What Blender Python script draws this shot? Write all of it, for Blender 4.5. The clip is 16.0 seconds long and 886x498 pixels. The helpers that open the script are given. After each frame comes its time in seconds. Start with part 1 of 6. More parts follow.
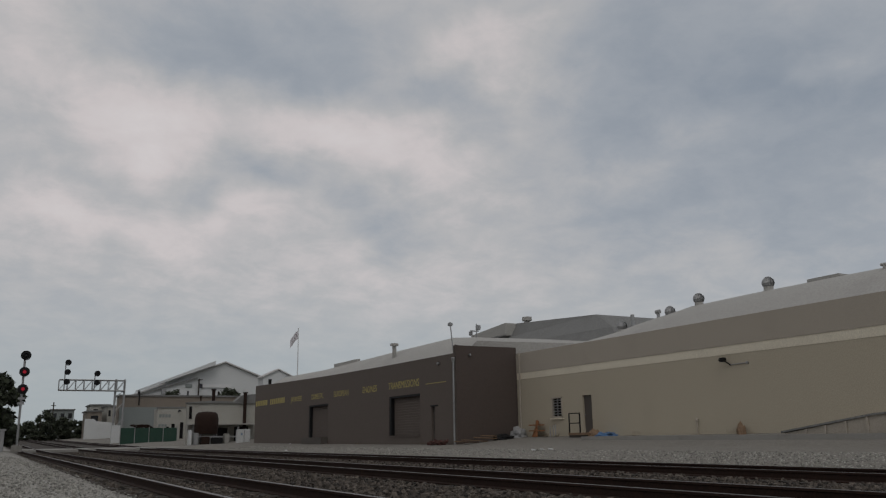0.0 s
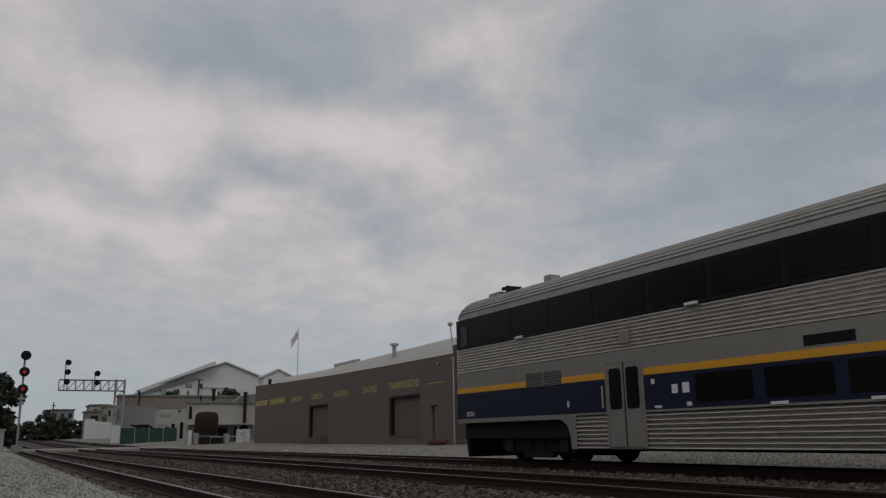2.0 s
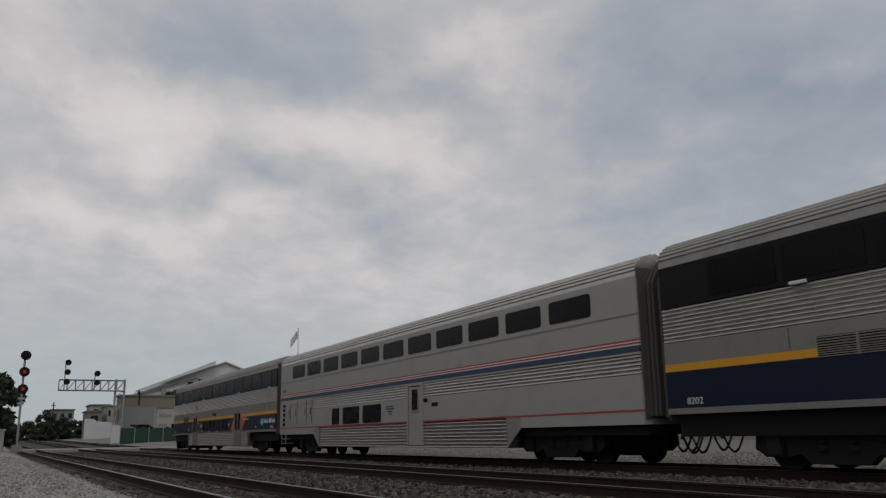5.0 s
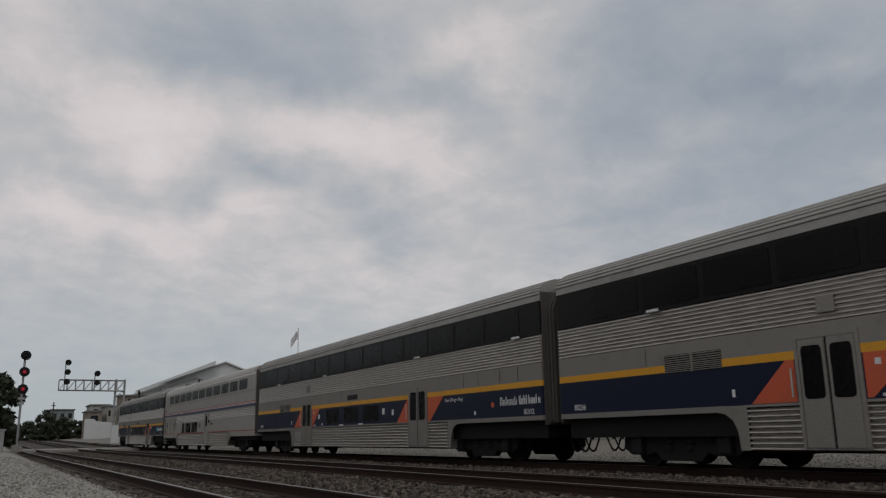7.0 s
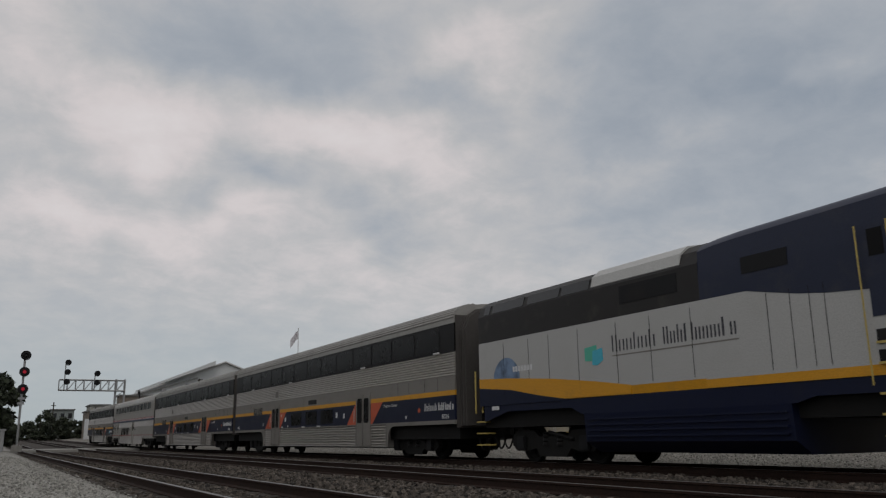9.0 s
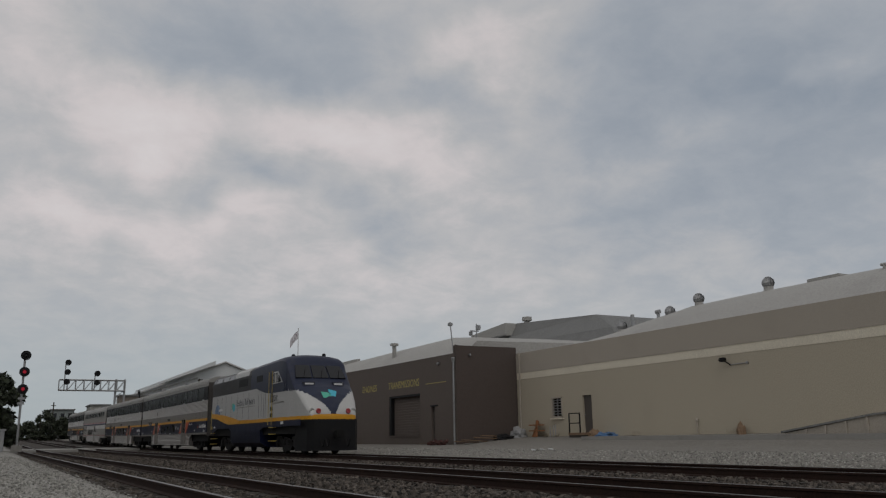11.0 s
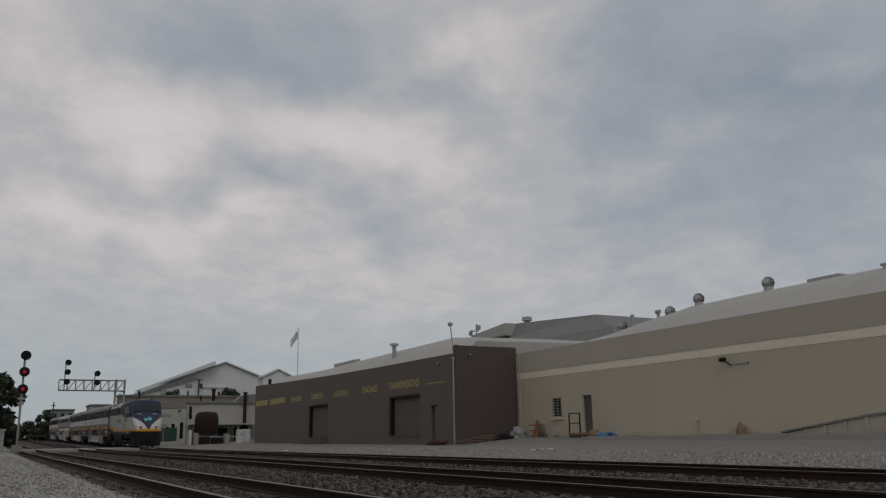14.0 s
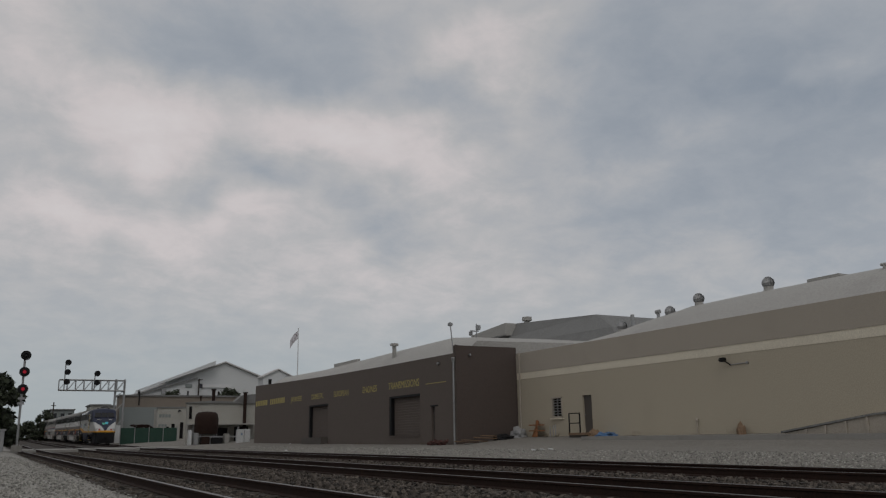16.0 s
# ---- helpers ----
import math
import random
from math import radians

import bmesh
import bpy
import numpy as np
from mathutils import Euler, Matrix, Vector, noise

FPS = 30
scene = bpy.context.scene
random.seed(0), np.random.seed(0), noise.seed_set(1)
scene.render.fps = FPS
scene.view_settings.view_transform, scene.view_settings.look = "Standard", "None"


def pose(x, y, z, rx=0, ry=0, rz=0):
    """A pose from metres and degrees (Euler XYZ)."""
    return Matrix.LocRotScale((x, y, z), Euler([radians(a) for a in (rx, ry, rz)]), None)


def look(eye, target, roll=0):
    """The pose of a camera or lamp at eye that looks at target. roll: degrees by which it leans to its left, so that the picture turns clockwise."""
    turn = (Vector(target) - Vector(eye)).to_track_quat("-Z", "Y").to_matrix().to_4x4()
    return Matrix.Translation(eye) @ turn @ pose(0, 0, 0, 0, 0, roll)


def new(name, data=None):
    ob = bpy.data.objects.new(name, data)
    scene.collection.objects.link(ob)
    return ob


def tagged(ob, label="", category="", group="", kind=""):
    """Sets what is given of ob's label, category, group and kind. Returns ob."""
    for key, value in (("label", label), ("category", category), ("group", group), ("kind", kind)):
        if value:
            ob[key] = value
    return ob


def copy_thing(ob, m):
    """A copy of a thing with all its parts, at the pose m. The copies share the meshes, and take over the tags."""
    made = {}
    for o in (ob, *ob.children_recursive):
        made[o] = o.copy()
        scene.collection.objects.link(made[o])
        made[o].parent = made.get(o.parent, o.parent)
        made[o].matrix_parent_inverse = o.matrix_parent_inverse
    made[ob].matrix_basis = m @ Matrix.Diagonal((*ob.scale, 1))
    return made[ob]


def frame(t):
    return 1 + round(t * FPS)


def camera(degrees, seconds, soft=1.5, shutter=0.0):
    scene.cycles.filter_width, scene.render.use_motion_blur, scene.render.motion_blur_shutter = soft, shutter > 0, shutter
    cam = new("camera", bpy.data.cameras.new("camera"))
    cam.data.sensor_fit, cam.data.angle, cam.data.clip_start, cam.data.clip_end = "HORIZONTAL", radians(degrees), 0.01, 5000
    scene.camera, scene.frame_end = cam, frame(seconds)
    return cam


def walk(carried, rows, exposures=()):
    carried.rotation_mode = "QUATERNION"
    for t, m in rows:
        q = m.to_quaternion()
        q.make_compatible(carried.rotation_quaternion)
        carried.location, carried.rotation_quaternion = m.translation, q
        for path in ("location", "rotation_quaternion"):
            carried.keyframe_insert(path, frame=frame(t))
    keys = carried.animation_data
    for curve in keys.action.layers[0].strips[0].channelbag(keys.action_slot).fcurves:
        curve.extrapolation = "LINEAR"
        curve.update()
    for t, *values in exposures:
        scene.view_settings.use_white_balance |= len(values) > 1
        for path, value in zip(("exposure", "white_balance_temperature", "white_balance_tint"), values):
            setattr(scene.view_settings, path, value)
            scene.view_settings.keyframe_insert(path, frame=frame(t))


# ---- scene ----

# camera: stands still on a low tripod beside the near track
cam = camera(56.8, 16.0, soft=1.25, shutter=0.06)
EYE = Vector((0, 0, 0.6455))
VIEW = look(EYE, EYE + Vector((0.46153, 0.85866, 0.22291)), -0.877)
walk(cam, [(0, VIEW), (16, VIEW)], [(0, 0.0), (2.9, 0.0), (3.7, 0.14), (9.2, 0.14), (12.2, 0.0), (16, 0.0)])


def rise(y):
    """Gentle upgrade of the line beyond the yard."""
    if y < 60:
        return 0.0
    if y < 100:
        return 0.009 * (y - 60) ** 2 / 80
    return 0.18 + 0.009 * (min(y, 340) - 100)


# ---- nodes ----
def nodes_of(mat):
    mat.use_nodes = True
    nt = mat.node_tree
    nt.nodes.clear()
    return nt


def math_node(nt, op, a, b=None, clamp=False):
    n = nt.nodes.new("ShaderNodeMath")
    n.operation, n.use_clamp = op, clamp
    for i, v in enumerate((a, b)):
        if v is None:
            continue
        if isinstance(v, (int, float)):
            n.inputs[i].default_value = v
        else:
            nt.links.new(v, n.inputs[i])
    return n.outputs[0]


def mix_rgb(nt, fac, a, b, blend="MIX"):
    n = nt.nodes.new("ShaderNodeMix")
    n.data_type, n.blend_type = "RGBA", blend
    for i, v in ((0, fac), (6, a), (7, b)):
        if isinstance(v, (int, float)):
            n.inputs[i].default_value = v
        elif isinstance(v, tuple):
            n.inputs[i].default_value = (*v, 1)
        else:
            nt.links.new(v, n.inputs[i])
    return n.outputs[2]


def noise_node(nt, vec, scale, detail=4.0, rough=0.55, distort=0.0):
    n = nt.nodes.new("ShaderNodeTexNoise")
    n.inputs["Scale"].default_value, n.inputs["Detail"].default_value = scale, detail
    n.inputs["Roughness"].default_value, n.inputs["Distortion"].default_value = rough, distort
    nt.links.new(vec, n.inputs["Vector"])
    return n.outputs["Fac"]


def ramp_node(nt, fac, lo, hi, a=0.0, b=1.0):
    n = nt.nodes.new("ShaderNodeMapRange")
    n.interpolation_type = "SMOOTHSTEP"
    nt.links.new(fac, n.inputs[0])
    for i, v in enumerate((lo, hi, a, b)):
        n.inputs[1 + i].default_value = v
    return n.outputs[0]


def mapped(nt, vec, sx, sy, sz):
    n = nt.nodes.new("ShaderNodeVectorMath")
    n.operation = "MULTIPLY"
    nt.links.new(vec, n.inputs[0])
    n.inputs[1].default_value = (sx, sy, sz)
    return n.outputs[0]


def material(name, col, rough=0.6, metal=0.0, vary=0.12, stain=0.15, grain=40.0, blot=1.2, bump=0.15, stretch=(1, 1, 1), island=0.0, spec=0.5, dirt=(0.09, 0.08, 0.065)):
    """A surface with grain and stains in the object's own space, at real size."""
    m = bpy.data.materials.new(name)
    nt = nodes_of(m)
    out, bsdf = nt.nodes.new("ShaderNodeOutputMaterial"), nt.nodes.new("ShaderNodeBsdfPrincipled")
    nt.links.new(bsdf.outputs[0], out.inputs[0])
    vec = mapped(nt, nt.nodes.new("ShaderNodeTexCoord").outputs["Object"], *stretch)
    fine, broad = noise_node(nt, vec, grain, 3), noise_node(nt, vec, blot, 5, 0.6)
    c = mix_rgb(nt, ramp_node(nt, fine, 0.3, 0.7), tuple(v * (1 - vary) for v in col), tuple(min(1, v * (1 + vary)) for v in col))
    if stain:
        c = mix_rgb(nt, math_node(nt, "MULTIPLY", ramp_node(nt, broad, 0.5, 0.78), stain), c, dirt)
    if island:
        r = nt.nodes.new("ShaderNodeNewGeometry").outputs["Random Per Island"]
        c = mix_rgb(nt, 1.0, c, mix_rgb(nt, r, (1 - island,) * 3, (1 + island,) * 3), "MULTIPLY")
    nt.links.new(c, bsdf.inputs["Base Color"])
    nt.links.new(math_node(nt, "ADD", rough - 0.08, math_node(nt, "MULTIPLY", broad, 0.16)), bsdf.inputs["Roughness"])
    bsdf.inputs["Metallic"].default_value = metal
    bsdf.inputs["Specular IOR Level"].default_value = spec
    if bump:
        b = nt.nodes.new("ShaderNodeBump")
        b.inputs["Strength"].default_value, b.inputs["Distance"].default_value = bump, 0.01
        nt.links.new(fine, b.inputs["Height"])
        nt.links.new(b.outputs[0], bsdf.inputs["Normal"])
    return m


# ---- world, sun ----
def sky_dir(px, py):
    """Way of a cloud in the sky, from its bearing in the view."""
    m = VIEW.to_3x3()
    return (m @ Vector(((px - 784) / 1450, (441 - py) / 1450, -1))).normalized()


def build_world():
    w = bpy.data.worlds.new("overcast_sky")
    scene.world = w
    w.use_nodes = True
    nt = w.node_tree
    nt.nodes.clear()
    out, bg = nt.nodes.new("ShaderNodeOutputWorld"), nt.nodes.new("ShaderNodeBackground")
    nt.links.new(bg.outputs[0], out.inputs[0])
    sky = nt.nodes.new("ShaderNodeTexSky")
    sky.sky_type, sky.sun_disc = "NISHITA", False
    sky.sun_elevation, sky.sun_rotation = radians(48), radians(200)
    d = nt.nodes.new("ShaderNodeTexCoord").outputs["Generated"]
    sep = nt.nodes.new("ShaderNodeSeparateXYZ")
    nt.links.new(d, sep.inputs[0])
    z = math_node(nt, "MAXIMUM", sep.outputs[2], 0.0)
    # cloud deck seen in perspective
    den = math_node(nt, "ADD", z, 0.3)
    comb = nt.nodes.new("ShaderNodeCombineXYZ")
    nt.links.new(math_node(nt, "DIVIDE", sep.outputs[0], den), comb.inputs[0])
    nt.links.new(math_node(nt, "DIVIDE", sep.outputs[1], den), comb.inputs[1])
    deck = comb.outputs[0]
    big = noise_node(nt, deck, 1.6, 6, 0.52, 0.3)
    small = noise_node(nt, deck, 8.0, 8, 0.62, 0.25)
    tone = math_node(nt, "ADD", math_node(nt, "MULTIPLY", ramp_node(nt, big, 0.25, 0.75, -1, 1), CLOUD_BIG), math_node(nt, "MULTIPLY", ramp_node(nt, small, 0.25, 0.75, -1, 1), CLOUD_SMALL))
    # ways bent by noise, for uneven cloud edges
    bend = nt.nodes.new("ShaderNodeTexNoise")
    bend.inputs["Scale"].default_value, bend.inputs["Detail"].default_value = 5.0, 5.0
    nt.links.new(d, bend.inputs["Vector"])
    off = nt.nodes.new("ShaderNodeVectorMath")
    off.operation = "MULTIPLY_ADD"
    nt.links.new(bend.outputs["Color"], off.inputs[0])
    off.inputs[1].default_value = (0.22, 0.22, 0.22)
    off.inputs[2].default_value = (-0.11, -0.11, -0.11)
    add = nt.nodes.new("ShaderNodeVectorMath")
    nt.links.new(d, add.inputs[0])
    nt.links.new(off.outputs[0], add.inputs[1])
    for px, py, wide, high, amount in CLOUDS:
        c = sky_dir(px, py)
        sub = nt.nodes.new("ShaderNodeVectorMath")
        sub.operation = "SUBTRACT"
        nt.links.new(add.outputs[0], sub.inputs[0])
        sub.inputs[1].default_value = c
        mp = nt.nodes.new("ShaderNodeMapping")
        mp.vector_type = "TEXTURE"
        mp.inputs["Rotation"].default_value = (0, 0, -0.4932)
        mp.inputs["Scale"].default_value = (wide / 1450, 10.0, high / 1450)
        nt.links.new(sub.outputs[0], mp.inputs[0])
        ln = nt.nodes.new("ShaderNodeVectorMath")
        ln.operation = "LENGTH"
        nt.links.new(mp.outputs[0], ln.inputs[0])
        tone = math_node(nt, "ADD", tone, ramp_node(nt, ln.outputs["Value"], 0.0, 1.0, amount, 0.0))
    ramp = nt.nodes.new("ShaderNodeValToRGB")
    nt.links.new(math_node(nt, "ADD", math_node(nt, "MULTIPLY", tone, 0.5), 0.5), ramp.inputs[0])
    els = ramp.color_ramp.elements
    els[0].position, els[0].color = 0.0, (0.248, 0.282, 0.328, 1)
    els[1].position, els[1].color = 1.0, (0.66, 0.62, 0.615, 1)
    for p, col in ((0.3, (0.335, 0.358, 0.39)), (0.55, (0.45, 0.445, 0.448)), (0.75, (0.585, 0.54, 0.535))):
        e = els.new(p)
        e.color = (*col, 1)
    # haze towards the horizon
    haze = ramp_node(nt, z, 0.0, 0.2, 0.9, 0.0)
    col = mix_rgb(nt, haze, ramp.outputs[0], (0.335, 0.38, 0.41))
    clear = nt.nodes.new("ShaderNodeVectorMath")
    clear.operation = "SCALE"
    nt.links.new(sky.outputs[0], clear.inputs[0])
    clear.inputs["Scale"].default_value = 0.1
    col = mix_rgb(nt, 0.94, clear.outputs[0], col)
    nt.links.new(col, bg.inputs[0])
    bg.inputs[1].default_value = SKY_STRENGTH


SKY_STRENGTH = 1.0
CLOUD_BIG, CLOUD_SMALL = 0.09, 0.19
# bearing, breadth and height, and how much lighter or darker than the deck
CLOUDS = (
    (470, 120, 330, 190, -0.55), (1290, 140, 440, 300, -0.5), (800, 190, 170, 80, -0.3),
    (1130, 90, 200, 200, -0.14), (90, 90, 280, 190, 0.3), (690, 400, 160, 60, -0.3), (450, 360, 120, 60, -0.25),
    (600, 270, 330, 110, 0.7), (300, 230, 170, 110, 0.75), (110, 370, 200, 80, 0.55), (860, 110, 160, 110, 0.5),
    (1200, 270, 200, 90, 0.4), (1480, 110, 90, 45, 0.45), (1480, 260, 500, 330, -0.5), (1050, 400, 400, 130, -0.12), (900, 330, 300, 110, 0.12), (380, 420, 250, 60, 0.35), (200, 100, 160, 70, 0.1), (480, 480, 560, 110, 0.22), (860, 470, 420, 100, 0.12),
)
build_world()
sun = new("sun", bpy.data.lights.new("sun", "SUN"))
sun.data.energy, sun.data.angle, sun.data.color = 0.5, radians(40), (1.0, 0.96, 0.9)
sun.matrix_world = look((0, 0, 60), (20, 50, 0))

# ---- materials ----
M_TAN = material("tan_stucco", (0.418, 0.369, 0.285), 0.85, stain=0.10, grain=30, blot=0.35, bump=0.3, stretch=(1, 1, 0.6), dirt=(0.2, 0.18, 0.14))
M_STRIPE = material("cream_paint", (0.67, 0.61, 0.49), 0.8, stain=0.12, grain=30, blot=0.5)
M_TANUP = material("grey_tan_stucco", (0.38, 0.338, 0.282), 0.85, stain=0.12, grain=30, blot=0.4, bump=0.3)
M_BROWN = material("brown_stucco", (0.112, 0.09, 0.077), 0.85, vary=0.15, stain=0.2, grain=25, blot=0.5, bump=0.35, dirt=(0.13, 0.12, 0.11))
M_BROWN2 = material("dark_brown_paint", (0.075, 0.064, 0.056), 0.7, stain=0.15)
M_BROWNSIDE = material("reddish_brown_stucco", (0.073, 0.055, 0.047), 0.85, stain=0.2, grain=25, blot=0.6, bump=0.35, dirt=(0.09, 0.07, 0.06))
M_ROOF = material("white_roof_coating", (0.34, 0.33, 0.31), 0.8, stain=0.3, grain=12, blot=0.4, bump=0.4, dirt=(0.22, 0.21, 0.2))
M_PALEROOF = material("pale_sheet_roof", (0.47, 0.46, 0.45), 0.75, stain=0.2, grain=10, blot=0.4)
M_ROOFGREY = material("grey_shingle", (0.17, 0.17, 0.165), 0.9, vary=0.3, stain=0.25, grain=14, blot=0.8, bump=0.5)
M_WHITE = material("white_siding", (0.55, 0.56, 0.56), 0.75, stain=0.15, grain=10, blot=0.4)
M_OFFWHITE = material("weathered_white", (0.35, 0.34, 0.305), 0.8, stain=0.5, grain=10, blot=0.6, dirt=(0.16, 0.14, 0.1))
M_GREYGREEN = material("grey_green_siding", (0.20, 0.22, 0.215), 0.8, stain=0.2, blot=0.5)
M_TAUPE = material("taupe_wall", (0.20, 0.17, 0.14), 0.85, stain=0.2, blot=0.4)
M_GREEN = material("green_windscreen_mesh", (0.018, 0.05, 0.035), 0.9, vary=0.3, stain=0.2)
M_STEEL = material("galvanised_steel", (0.32, 0.32, 0.32), 0.5, 0.6, stain=0.25)
M_RUST = material("rusty_steel", (0.024, 0.013, 0.0095), 0.8, 0.0, spec=0.2, vary=0.3, stain=0.4, grain=30, blot=3, dirt=(0.05, 0.025, 0.015))
M_RAILTOP = material("polished_rail_head", (0.095, 0.085, 0.08), 0.4, 0.6, stain=0.2)
M_TIE = material("creosoted_timber", (0.045, 0.037, 0.03), 0.9, vary=0.3, grain=20, stretch=(1, 6, 6))
M_BLACK = material("black_steel", (0.007, 0.007, 0.008), 0.6, spec=0.25, stain=0.3, dirt=(0.03, 0.026, 0.022))
M_DARK = material("dark_underframe", (0.009, 0.0085, 0.008), 0.7, spec=0.2, stain=0.4, blot=3, dirt=(0.02, 0.017, 0.014))
M_YELLOWSIGN = material("yellow_sign_paint", (0.42, 0.35, 0.11), 0.8, stain=0.35, blot=2)
M_WOOD = material("weathered_wood", (0.20, 0.13, 0.08), 0.85, vary=0.3, grain=15, stretch=(8, 1, 8))
M_BRICK = material("red_brick_scrap", (0.075, 0.03, 0.025), 0.9, vary=0.3)
M_BLUE_TARP = material("blue_tarpaulin", (0.06, 0.14, 0.28), 0.5)
M_GREYBAG = material("grey_plastic_sheet", (0.22, 0.22, 0.22), 0.5, stain=0.3)
M_BARK = material("bark", (0.06, 0.045, 0.03), 0.95, vary=0.3, stretch=(1, 1, 0.2))
M_LEAF = material("dark_foliage", (0.028, 0.036, 0.018), 0.7, vary=0.35, stain=0.3, grain=4, blot=0.7, bump=0, island=0.5)
M_DRY = material("dry_weeds", (0.16, 0.12, 0.07), 0.9, vary=0.3, island=0.4, bump=0)
M_CONC = material("concrete", (0.27, 0.26, 0.24), 0.9, stain=0.3, blot=1.5)
M_GLASSDARK = material("dark_window_glass", (0.006, 0.006, 0.007), 0.15, stain=0.15, bump=0, vary=0.05, dirt=(0.02, 0.018, 0.016))
# train
M_SILVER = material("stainless_steel", (0.43, 0.402, 0.37), 0.34, 0.75, stain=0.25, grain=20, blot=1.5, bump=0.03, stretch=(1, 0.2, 1), dirt=(0.2, 0.19, 0.17))
M_SILVERPAINT = material("silver_paint", (0.225, 0.208, 0.188), 0.5, 0.35, stain=0.3, blot=1.5, bump=0.03, dirt=(0.1, 0.095, 0.085))
M_LOCOWHITE = material("white_loco_paint", (0.43, 0.425, 0.41), 0.45, 0.1, stain=0.25, blot=1.2, bump=0.02, dirt=(0.34, 0.33, 0.3))
M_TRAINWHITE = material("pale_grey_paint", (0.315, 0.302, 0.276), 0.5, 0.1, stain=0.3, blot=1.2, bump=0.03, dirt=(0.19, 0.18, 0.155))
M_ROOFSTEEL = material("dull_steel_roof", (0.30, 0.288, 0.268), 0.5, 0.4, stain=0.4, blot=1.5, bump=0.05)
M_NAVY = material("navy_paint", (0.005, 0.008, 0.028), 0.4, stain=0.25, blot=1.5, bump=0.02, spec=0.25, dirt=(0.014, 0.014, 0.02))
M_NAVYROOF = material("slate_blue_paint", (0.016, 0.021, 0.045), 0.45, spec=0.3, stain=0.25, blot=1.5, bump=0.02)
M_YELLOW = material("golden_yellow_paint", (0.60, 0.28, 0.008), 0.45, stain=0.2, blot=2, bump=0.02)
M_ORANGE = material("orange_red_paint", (0.50, 0.085, 0.03), 0.5, stain=0.2, blot=2, bump=0.02)
M_BAND = material("black_window_band", (0.007, 0.0064, 0.0066), 0.45, stain=0.2, blot=1.5, bump=0.01, spec=0.14, dirt=(0.012, 0.011, 0.01))
M_GLASS = material("tinted_train_glass", (0.0045, 0.004, 0.0043), 0.28, stain=0.1, bump=0, spec=0.12, dirt=(0.01, 0.009, 0.008))
M_RUBBER = material("black_rubber", (0.012, 0.011, 0.011), 0.8, spec=0.2)
M_LOCOBAND = material("faded_black_paint", (0.017, 0.015, 0.0145), 0.5, spec=0.3, stain=0.35, blot=1.5, bump=0.02)
M_GANGWAY = material("grey_gangway_rubber", (0.07, 0.064, 0.06), 0.75, spec=0.3, stain=0.3, blot=2)
M_RED = material("red_stripe_paint", (0.32, 0.035, 0.04), 0.5, stain=0.2, bump=0.02)
M_BLUESTRIPE = material("blue_stripe_paint", (0.016, 0.032, 0.08), 0.5, stain=0.2, bump=0.02)
M_TEAL = material("turquoise_decal", (0.06, 0.42, 0.55), 0.5, stain=0.1, bump=0)
M_GREENDECAL = material("green_decal", (0.08, 0.42, 0.30), 0.5, stain=0.1, bump=0)
M_LETTERWHITE = material("white_lettering", (0.6, 0.6, 0.6), 0.6, stain=0.1, bump=0)
M_LETTERDARK = material("dark_lettering", (0.03, 0.03, 0.04), 0.6, stain=0.1, bump=0)
M_HANDRAIL = material("yellow_handrail_paint", (0.45, 0.34, 0.09), 0.5, stain=0.2)


def glow(name, col, strength):
    m = material(name, col, 0.4)
    b = [n for n in m.node_tree.nodes if n.type == "BSDF_PRINCIPLED"][0]
    b.inputs["Emission Color"].default_value, b.inputs["Emission Strength"].default_value = (*col, 1), strength
    return m


M_REDLAMP = glow("red_signal_lens", (0.5, 0.02, 0.04), 0.35)
M_LENS = material("clear_lamp_lens", (0.5, 0.5, 0.48), 0.15, 0.5, bump=0)


# ---- mesh helpers ----
def box(bm, x0, x1, y0, y1, z0, z1, mat=0):
    vs = [bm.verts.new(p) for p in ((x0, y0, z0), (x1, y0, z0), (x1, y1, z0), (x0, y1, z0), (x0, y0, z1), (x1, y0, z1), (x1, y1, z1), (x0, y1, z1))]
    for f in ((3, 2, 1, 0), (4, 5, 6, 7), (0, 1, 5, 4), (1, 2, 6, 5), (2, 3, 7, 6), (3, 0, 4, 7)):
        bm.faces.new([vs[i] for i in f]).material_index = mat
    return vs


def soft_box(bm, x0, x1, y0, y1, z0, z1, r=0.02, seg=2):
    vs = box(bm, x0, x1, y0, y1, z0, z1)
    es = {e for v in vs for e in v.link_edges}
    bmesh.ops.bevel(bm, geom=list(es), offset=r, segments=seg, affect="EDGES")


def loft(bm, rings, closed=True, caps=True, mats=None):
    """Skin over rings of equal count; rings are lists of points."""
    rows = [[bm.verts.new(p) for p in ring] for ring in rings]
    n = len(rows[0])
    for j, (a, b) in enumerate(zip(rows, rows[1:])):
        for i in range(n if closed else n - 1):
            k = (i + 1) % n
            f = bm.faces.new((a[i], a[k], b[k], b[i]))
            if mats:
                f.material_index = mats(f.calc_center_median())
    if caps and closed:
        for ring in (rows[0][::-1], rows[-1]):
            f = bm.faces.new(ring)
            if mats:
                f.material_index = mats(f.calc_center_median())
    return rows


def extrude_y(bm, prof, y0, y1):
    """A closed (x, z) outline drawn out along y."""
    loft(bm, [[(x, y, z) for x, z in prof] for y in (y0, y1)])


def rod(bm, a, b, r, seg=8, r2=None):
    a, b = Vector(a), Vector(b)
    q = (b - a).to_track_quat("Z", "Y").to_matrix()
    rings = []
    for p, rr in ((a, r), (b, r if r2 is None else r2)):
        rings.append([p + q @ Vector((rr * math.cos(2 * math.pi * i / seg), rr * math.sin(2 * math.pi * i / seg), 0)) for i in range(seg)])
    loft(bm, rings)


